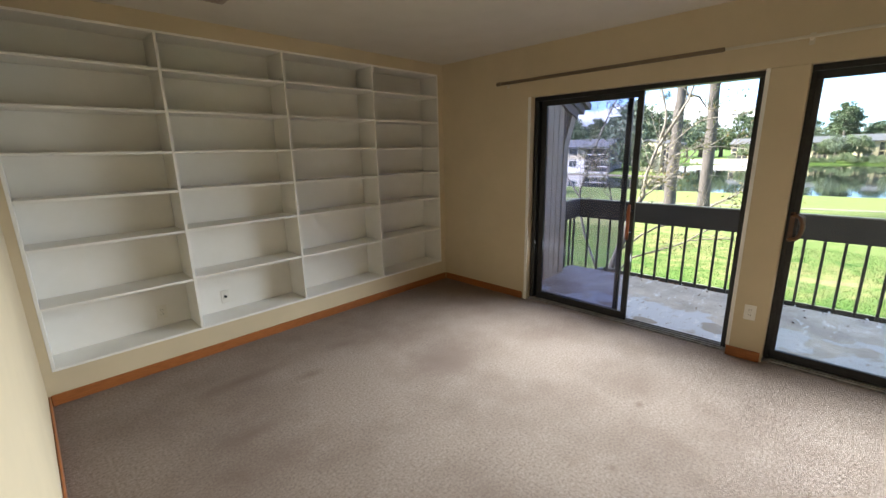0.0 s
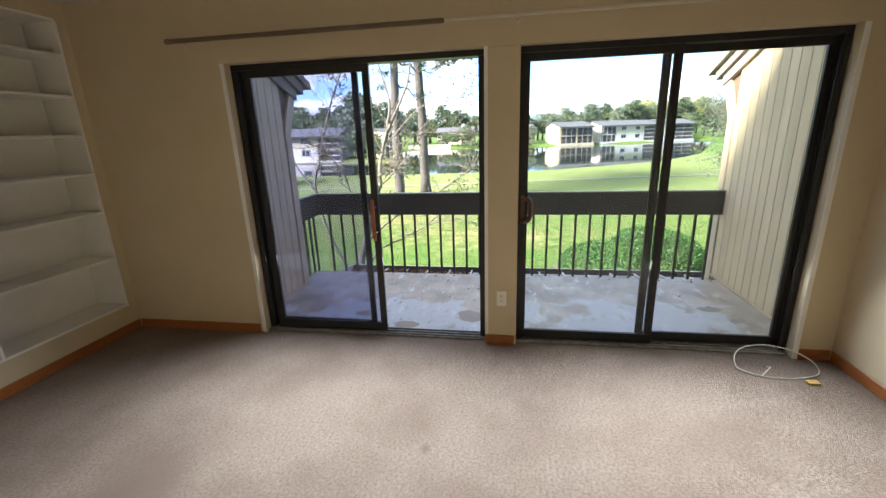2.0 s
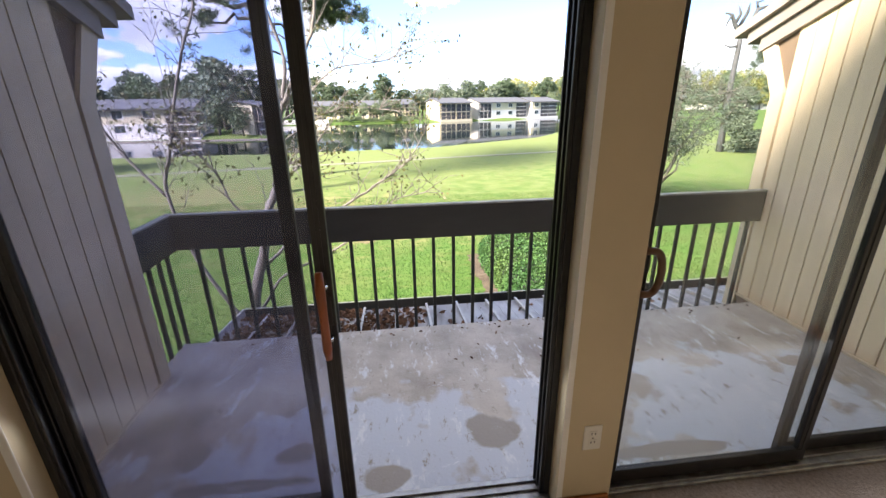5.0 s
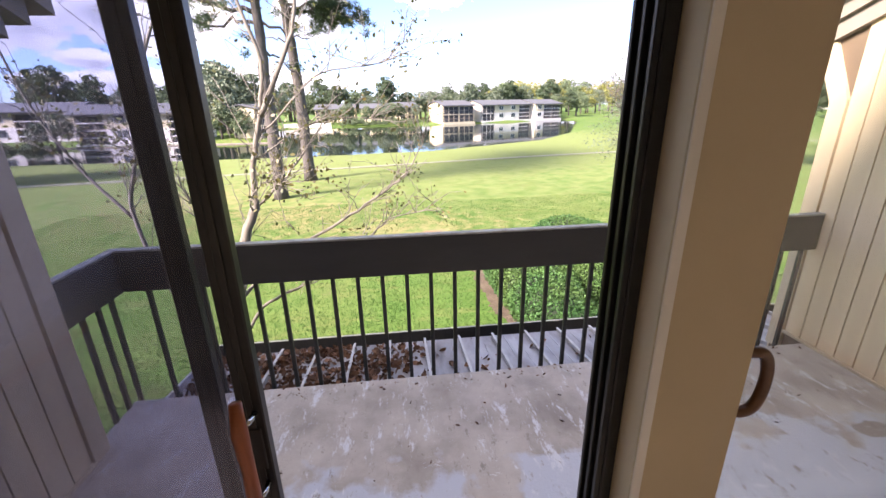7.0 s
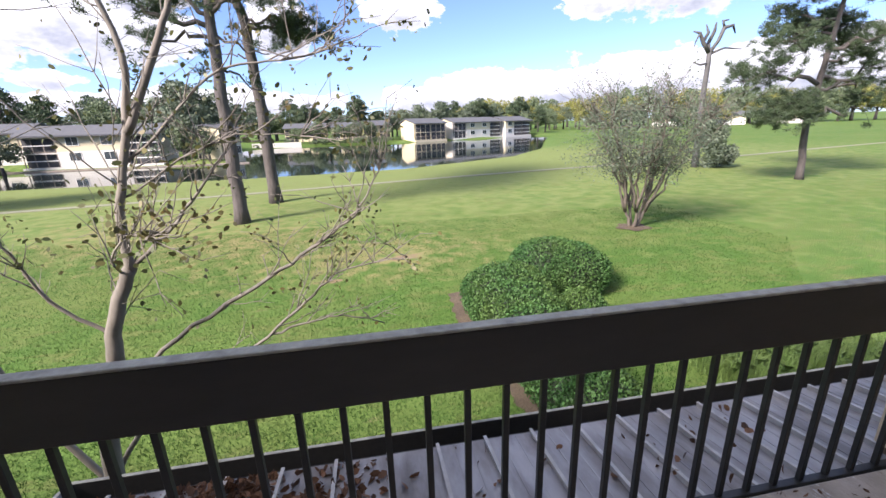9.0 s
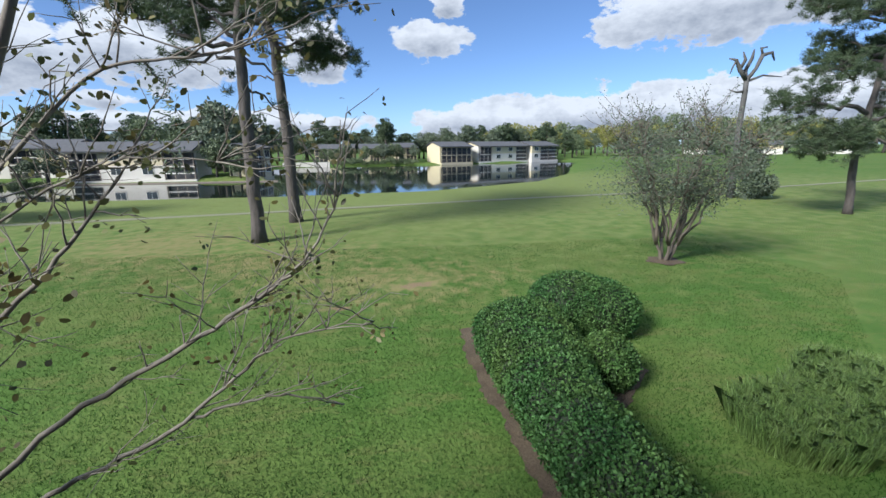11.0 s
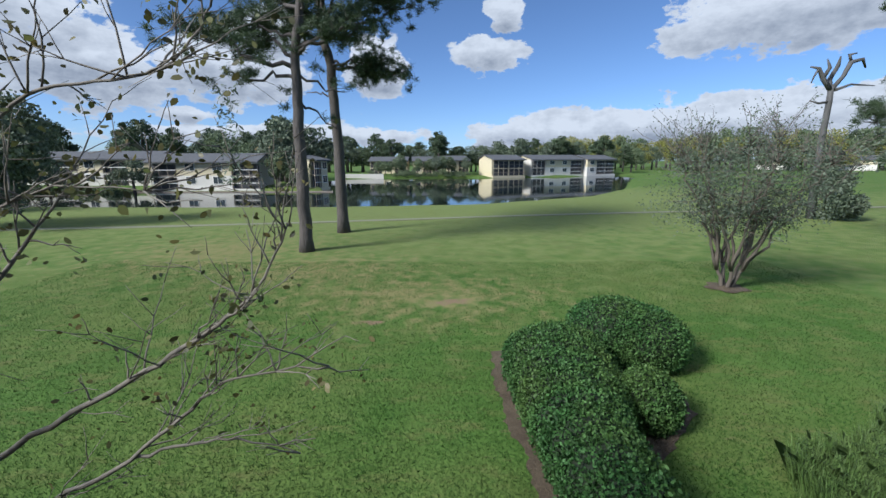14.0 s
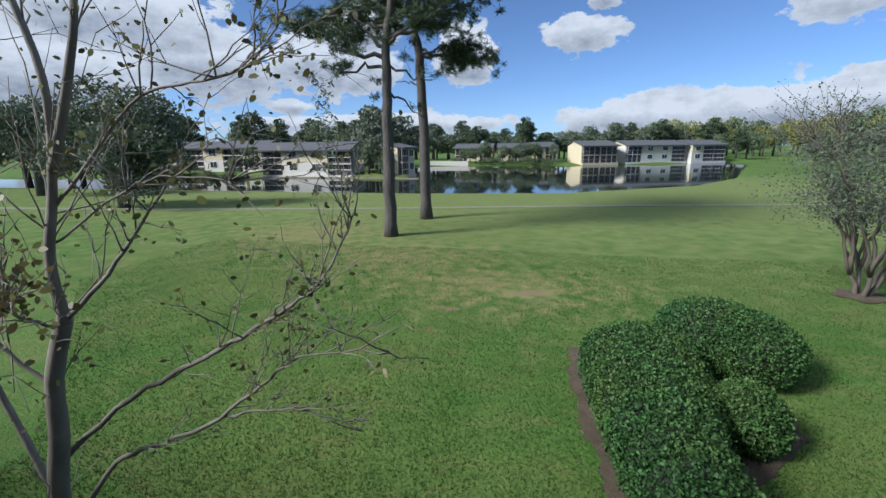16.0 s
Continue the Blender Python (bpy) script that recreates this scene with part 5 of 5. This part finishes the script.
# ---- thin tree in front of the balcony ----
def near_tree():
    rnd, rng = random.Random(71), np.random.default_rng(71)
    t = thing("young_tree", (7.0, 3.0, GROUND), "thin bare-limbed tree with sparse green and rust leaves", "tree")
    leaves = []
    twig_geo = round_geo()

    def limb(name, pts, r0, r1, twigs=0, tw=0.5, leaf=4, sides=8):
        g = round_geo()
        v = [Vector(p) for p in pts]
        smooth = []
        for i in range(len(v) - 1):
            a, b, c, d = v[max(0, i - 1)], v[i], v[i + 1], v[min(len(v) - 1, i + 2)]
            for k in range(5):
                u = k / 5
                smooth.append(0.5 * ((2 * b) + (c - a) * u + (2 * a - 5 * b + 4 * c - d) * u * u + (3 * b - a - 3 * c + d) * u ** 3) + Vector((rnd.uniform(-0.008, 0.008),) * 3))
        smooth.append(v[-1])
        m = len(smooth)
        g.tube(smooth, [r0 + (r1 - r0) * k / (m - 1) for k in range(m)], sides)
        for j in range(twigs):
            i = rnd.randint(int(m * 0.25), m - 1)
            q = smooth[i]
            d = (smooth[min(m - 1, i + 1)] - smooth[max(0, i - 1)]).normalized()
            d = (d * 0.7 + Vector((rnd.gauss(0, 0.45), rnd.gauss(0, 0.6), rnd.gauss(0.35, 0.4)))).normalized()
            L = tw * rnd.uniform(0.35, 1.2)
            p2 = add_limb(twig_geo, q, q + d * L, 0.0048, 0.0018, rnd, 0.035, 5, 4)
            for s in range(3):
                q2 = p2[rnd.randint(2, 5)]
                d2 = (d + Vector((rnd.gauss(0, 0.6), rnd.gauss(0, 0.6), rnd.gauss(0.1, 0.5)))).normalized()
                p3 = add_limb(twig_geo, q2, q2 + d2 * L * 0.45, 0.0026, 0.0013, rnd, 0.03, 3, 3)
                for _ in range(leaf):
                    if rnd.random() < 0.62:
                        leaves.append(p3[rnd.randint(1, 3)] + Vector((rnd.gauss(0, 0.05), rnd.gauss(0, 0.05), rnd.gauss(-0.03, 0.04))))
        part(name, g, M_greybark, t)

    limb("trunk", [(7.0, 3.15, -2.95), (6.98, 3.12, -1.5), (6.92, 3.05, -0.4), (6.9, 2.87, 0.2), (6.9, 2.80, 0.55), (6.9, 2.63, 0.9)], 0.066, 0.037, 8, 0.5, 3, 10)
    limb("limb", [(6.9, 2.63, 0.88), (6.88, 2.60, 1.22), (6.9, 2.50, 1.6), (6.9, 2.42, 2.05), (6.9, 2.55, 2.6), (6.95, 2.7, 3.6)], 0.028, 0.008, 26, 0.7, 5)
    limb("limb", [(6.9, 2.62, 0.90), (6.95, 2.35, 1.15), (7.0, 2.15, 1.4), (7.05, 2.0, 1.6)], 0.014, 0.004, 10, 0.4, 4)
    limb("limb", [(6.9, 2.55, 1.45), (6.92, 2.3, 1.68), (6.95, 1.98, 1.96), (6.95, 1.72, 2.0), (6.95, 1.42, 2.07), (6.95, 1.26, 2.25)], 0.0095, 0.003, 20, 0.4, 5)
    limb("limb", [(6.9, 2.57, 1.3), (6.93, 2.25, 1.5), (6.95, 1.95, 1.62), (6.95, 1.6, 1.6)], 0.007, 0.0025, 16, 0.35, 5)
    limb("limb", [(6.9, 2.48, 1.65), (6.88, 2.25, 2.05), (6.85, 2.1, 2.4), (6.8, 2.1, 3.1)], 0.024, 0.007, 12, 0.6, 4)
    limb("branch", [(6.93, 2.95, -0.02), (7.1, 2.57, 0.33), (7.12, 2.03, 0.63), (7.14, 1.66, 0.86), (7.15, 1.4, 1.03), (7.15, 1.25, 1.2), (7.15, 1.12, 1.45)], 0.018, 0.004, 30, 0.4, 3)
    limb("branch", [(6.95, 3.08, -0.6), (7.1, 2.8, -0.16), (7.12, 2.44, 0.02), (7.14, 2.02, 0.25), (7.15, 1.67, 0.53), (7.15, 1.43, 0.70), (7.2, 1.0, 0.73)], 0.018, 0.0035, 26, 0.4, 3)
    limb("branch", [(7.14, 2.02, 0.25), (7.18, 1.75, 0.30), (7.2, 1.49, 0.32), (7.25, 1.2, 0.20)], 0.010, 0.003, 8, 0.3, 2)
    limb("branch", [(6.9, 2.82, 0.5), (6.85, 3.05, 0.75), (6.8, 3.15, 1.1), (6.75, 3.4, 1.4)], 0.013, 0.004, 24, 0.45, 7)
    limb("branch", [(6.9, 2.66, 0.85), (6.7, 2.6, 1.0), (6.6, 2.45, 1.15), (6.5, 2.3, 1.15)], 0.009, 0.003, 22, 0.35, 7)
    limb("limb", [(7.05, 3.1, -0.9), (7.1, 3.6, 0.1), (7.1, 3.75, 0.85), (7.05, 3.6, 1.3), (7.0, 3.35, 2.0), (7.0, 3.1, 2.6), (7.1, 3.1, 3.4)], 0.024, 0.007, 30, 0.7, 6)
    limb("limb", [(7.1, 3.76, 0.8), (7.1, 4.1, 1.3), (7.05, 4.3, 1.9), (7.0, 4.4, 2.8)], 0.016, 0.005, 24, 0.7, 6)
    tagged(part("twig_mass", twig_geo, M_greybark, t), kind="stuff")
    part("leaves", leaf_mesh("leaves", leaves, 0.031, M_nearleaf, rng, 0.55), M_nearleaf, t)

    t.location += Vector((0.22, 0.0, -0.04))


near_tree()


# ---- houses across the pond ----
def condo(at, yaw, width, depth, bays, label, gable=False, wall=None, height=4.5, base=0.7):
    """A two-storey row house; its front looks along local -x. bays: string of w (window), b (balcony), p (porch screen), _ (blank)."""
    h = thing("row_house", (0, 0, 0), label, "house", "houses across the pond")
    hw = wall or M_hwall
    W, D, H = width, depth, height
    hips = []

    def p(name, g, mat, parent=None, lab=""):
        o = part(name, g, mat, parent or h, lab)
        if parent is None:
            hips.append(o)
        return o

    step = W / len(bays)
    half = H / 2
    p("foundation", Geo().box(-0.25, D, -W / 2 - 0.2, W / 2 + 0.2, -1.2, base - 0.02), hw)
    core = Geo().box(0.9, D, -W / 2, W / 2, base, base + H)
    p("wall", core, hw)
    for i, k in enumerate(bays):
        y0 = -W / 2 + i * step
        y1 = y0 + step
        if k in "w_":
            p("front_wall", Geo().box(0, 0.9, y0 + 0.001, y1 - 0.001, base, base + half), hw)
            p("front_wall", Geo().box(0, 0.9, y0 + 0.001, y1 - 0.001, base + half + 0.002, base + H), M_hyel if hw is M_hwall else hw)
            if k == "w":
                for s in range(2):
                    z0 = base + s * half + 0.85
                    c = (y0 + y1) / 2
                    ww = min(0.75, step * 0.33)
                    wnd = p("window", Geo().box(-0.06, 0.02, c - ww - 0.08, c + ww + 0.08, z0 - 0.08, z0 + 1.18), M_shelf)
                    part("window_pane", Geo().box(-0.075, -0.061, c - ww, c - 0.03, z0, z0 + 1.1), M_hglass, wnd)
                    part("window_pane", Geo().box(-0.075, -0.061, c + 0.03, c + ww, z0, z0 + 1.1), M_hglass, wnd)
        else:
            for s in range(2):
                z0 = base + s * half
                dk = p("balcony", Geo().box(0, 0.9, y0 + 0.05, y1 - 0.05, z0 - 0.14, z0 - 0.005), M_hwood)
                part("porch_screen", Geo().box(0.5, 0.56, y0 + 0.1, y1 - 0.1, z0, z0 + half - 0.3), M_hscreen, dk)
                for q in np.linspace(y0 + 0.1, y1 - 0.1, 4):
                    part("post", Geo().box(0.02, 0.12, q - 0.05, q + 0.05, z0, z0 + half - 0.3), hw if k == "p" else M_hwood, dk)
                part("balcony_rail", Geo().box(0.01, 0.05, y0 + 0.1, y1 - 0.1, z0 + 0.85, z0 + 0.98), M_shelf if k == "b" else M_hwood, dk)
                part("header", Geo().box(0.0, 0.15, y0, y1, z0 + half - 0.3, z0 + half - 0.145), hw, dk)
    R = base + H
    if gable:
        g = Geo().prism([(-0.7, R - 0.15), (-0.7, R + 0.08), (D * 0.62, R + D * 0.17), (D + 0.3, R + 0.5), (D + 0.3, R + 0.3), (D * 0.62, R + D * 0.17 - 0.22)], -W / 2 - 0.35, W / 2 + 0.35)
        p("gable_wall", Geo().prism([(0.0, R), (D * 0.62, R + D * 0.17 - 0.24), (D, R)], -W / 2, W / 2), M_hyel)
    else:
        g = Geo().prism([(-0.8, R - 0.1), (-0.8, R + 0.12), (D * 0.5, R + 1.5), (D + 0.6, R + 0.12), (D + 0.6, R - 0.1), (D * 0.5, R + 1.28)], -W / 2 - 0.4, W / 2 + 0.4)
        p("gable_wall", Geo().prism([(0.0, R), (D * 0.5, R + 1.26), (D, R)], -W / 2, W / 2), M_hyel)
    p("roof", g, M_hroof)
    h.matrix_basis = pose(*at, 0, 0, yaw)
    for o in hips:
        o.matrix_parent_inverse = Matrix()
    return h


HB = WATER + 0.15
condo((74, 40.5, HB), 0, 18.0, 6, "bwwb", "white and yellow two-storey waterfront row house with balconies", False, None, 4.3, 0.35)
condo((77, 57.6, HB), 0, 13, 9, "wbw", "white two-storey waterfront row house")
condo((79, 73.0, HB), 0, 14, 9, "bwb", "white two-storey waterfront row house")
condo((77, 22.0, HB), 75, 4.0, 5.0, "wb", "cream row house seen from its gable end", True, M_hyel, 4.6, 0.35)
# the row on the far bank, along a line of the shore
for f, w, bays, gab, wl, lab in ((0.165, 10.4, "pp", True, M_hyel, "cream waterfront row house with screened porches"), (0.54, 18.6, "bwwp", True, None, "white waterfront row house with screened porches"),
                                 (0.885, 11.0, "bbw", True, None, "white waterfront row house with balconies")):
    condo((125 + 18 * f + (0.5 if f > 0.3 else 0.0) - (1.3 if f > 0.8 else 0), -10.4 - 43.2 * f, HB), 22.7, w, 9, bays, lab, gab, wl, 4.5, 0.5)
condo((137, -3, HB + 0.4), 15, 7, 9, "pw", "cream row house behind the bank", True, M_hyel, 4.2, 0.3)
condo((139, 6.8, HB + 0.4), 5, 9, 9, "ppw", "cream row house behind the bank", False, M_hyel, 4.0, 0.3)
condo((141, 19.5, HB + 0.4), 0, 12, 9, "pwp", "cream row house behind trees", False, M_hyel, 4.0, 0.3)
condo((190, -175, GROUND), -45, 16, 12, "_w_", "small pale house beyond the field", True, None, 4.0, 0.3)
condo((200, -150, GROUND), -40, 14, 12, "_w_", "small pale house beyond the field", True, None, 4.0, 0.3)
condo((175, -195, GROUND), -50, 14, 12, "w_w", "small pale house beyond the field", True, None, 4.0, 0.3)
# white dock fence on the bank
g = Geo().box(123.5, 123.8, 18.5, 31, WATER - 0.3, WATER + 1.35)
structure("fence", g, M_hwall, "long white seawall fence at the water", "fence")
structure("seawall", Geo().box(72.6, 73.0, 19, 80, WATER - 0.4, WATER + 0.16), M_hwood, "weathered timber seawall along the pond", "seawall")

# ---- tree belts in the distance ----
KINDS = [("oak", M_oakleaf, [(0, 0, 7, 4, 4, 3.2), (1.5, 2.5, 5.5, 3, 3, 2.4), (-1, -2.5, 5.8, 3, 3, 2.6)], (5, 0.35), 0.40, 2600),
         ("mid", M_midleaf, [(0, 0, 6.5, 3.6, 3.8, 3.4), (0, 2.2, 4.6, 2.8, 2.8, 2.4), (0.5, -2.3, 4.8, 2.8, 2.8, 2.4)], (4, 0.3), 0.40, 2600),
         ("yellow", M_yelleaf, [(0, 0, 6.5, 3.8, 4.0, 3.2), (0, 2.6, 5, 2.8, 2.8, 2.4), (0.5, -2.4, 4.6, 2.8, 2.8, 2.4)], (4, 0.3), 0.40, 2600),
         ("pine", M_needle, [(0, 0, 9.6, 3.0, 3.2, 1.6), (0.6, 1.8, 7.6, 2.6, 2.6, 1.3), (-0.5, -1.7, 8.3, 2.6, 2.6, 1.3), (0, 0.4, 11.2, 1.8, 1.9, 1.2), (0.3, 0.8, 6.0, 2.2, 2.4, 1.1)], (10, 0.28), 0.36, 3000),
         ("low", M_midleaf, [(0, 0, 1.6, 2.2, 2.6, 1.5), (0, 2.2, 1.2, 1.7, 1.9, 1.2), (0, -2.2, 1.2, 1.7, 1.9, 1.2)], None, 0.3, 1500)]
NAMES = {"oak": ("broadleaf_tree", "dark broadleaf tree in the distant belt"), "mid": ("broadleaf_tree", "green broadleaf tree in the distant belt"),
         "yellow": ("broadleaf_tree", "yellow-green tree in the distant belt"), "pine": ("tall_pine", "tall distant pine with a high crown"), "low": ("shrub", "low green shrub on the far bank")}
proto = {}
for i, (k, mat, masses, trunk, size, n) in enumerate(KINDS):
    nm, lab = NAMES[k]
    proto[k] = leafy(nm, (0, 0, 0), masses, n, size, mat, 80 + i, lab, "tree" if k != "low" else "shrub", trunk, "distant tree belt")
brnd = random.Random(90)
placed = {k: False for k in proto}


def plant(k, x, y, s, z=None):
    m = pose(x, y, (ground_at(x, y) if z is None else z) - 0.1, 0, 0, brnd.uniform(0, 360)) @ Matrix.Diagonal((s, s, s * brnd.uniform(0.88, 1.15), 1))
    if not placed[k]:
        proto[k].matrix_basis = m
        placed[k] = True
        return
    o = proto[k]
    c = copy_thing(o, pose(0, 0, 0))
    c.matrix_basis = m


for i in range(44):      # behind the row houses on the left
    x = brnd.uniform(86, 122)
    plant(brnd.choice(["oak", "oak", "pine", "pine", "mid"]), x, max(14 + i * 2.4 + brnd.uniform(-1.5, 1.5), 0.33 * (x - 5.6) + 4.5 + brnd.uniform(0, 3)), brnd.uniform(0.75, 1.15))
for i in range(62):      # behind the middle of the far bank
    plant(brnd.choice(["oak", "oak", "mid", "pine", "pine", "pine"]), brnd.uniform(150, 172) + 0.2 * max(0, 10 - i), -66 + i * 2.1 + brnd.uniform(-2, 2), brnd.uniform(0.75, 1.12))
for i in range(15):      # in front of the bank houses
    plant(brnd.choice(["oak", "mid", "low"]), brnd.uniform(130, 134), -6 + i * 2.1 + brnd.uniform(-1.0, 1.0), brnd.uniform(0.4, 0.62))
for i in range(60):      # yellow-green woods to the right
    plant(brnd.choice(["yellow", "yellow", "mid"]), 240 + brnd.uniform(-14, 16) - 0.05 * i * i * 0.55, -56 - i * 4.2 + brnd.uniform(-3, 3), brnd.uniform(1.5, 2.0))
for i in range(34):
    plant(brnd.choice(["yellow", "mid", "oak"]), 190 + brnd.uniform(-6, 10), -66 - i * 4.6, brnd.uniform(0.8, 1.15))
for i in range(14):
    plant("low", 127.5 + brnd.uniform(-0.5, 1.5), -5 + i * 1.6, brnd.uniform(0.35, 0.6))
for i in range(22):      # left end, near bank
    plant(brnd.choice(["oak", "oak", "mid"]), 58 + brnd.uniform(-8, 8) - i * 1.6, 56 + i * 4 + brnd.uniform(-2, 2), brnd.uniform(1.0, 1.4))
for i in range(12):      # bank shrubs before the left houses
    plant(brnd.choice(["low", "oak", "mid"]), 71 + brnd.uniform(-1, 1), 50.5 + i * 2.2, brnd.uniform(0.35, 0.7))
for k, s, x, y in (("oak", 1.15, 87, 27), ("pine", 0.9, 88, 29), ("oak", 1.1, 86, 31.5), ("oak", 0.9, 90, 36), ("oak", 0.72, 76.5, 27.0), ("mid", 0.62, 75.6, 29.0), ("mid", 0.5, 75.0, 25.2)):
    plant(k, x, y, s)
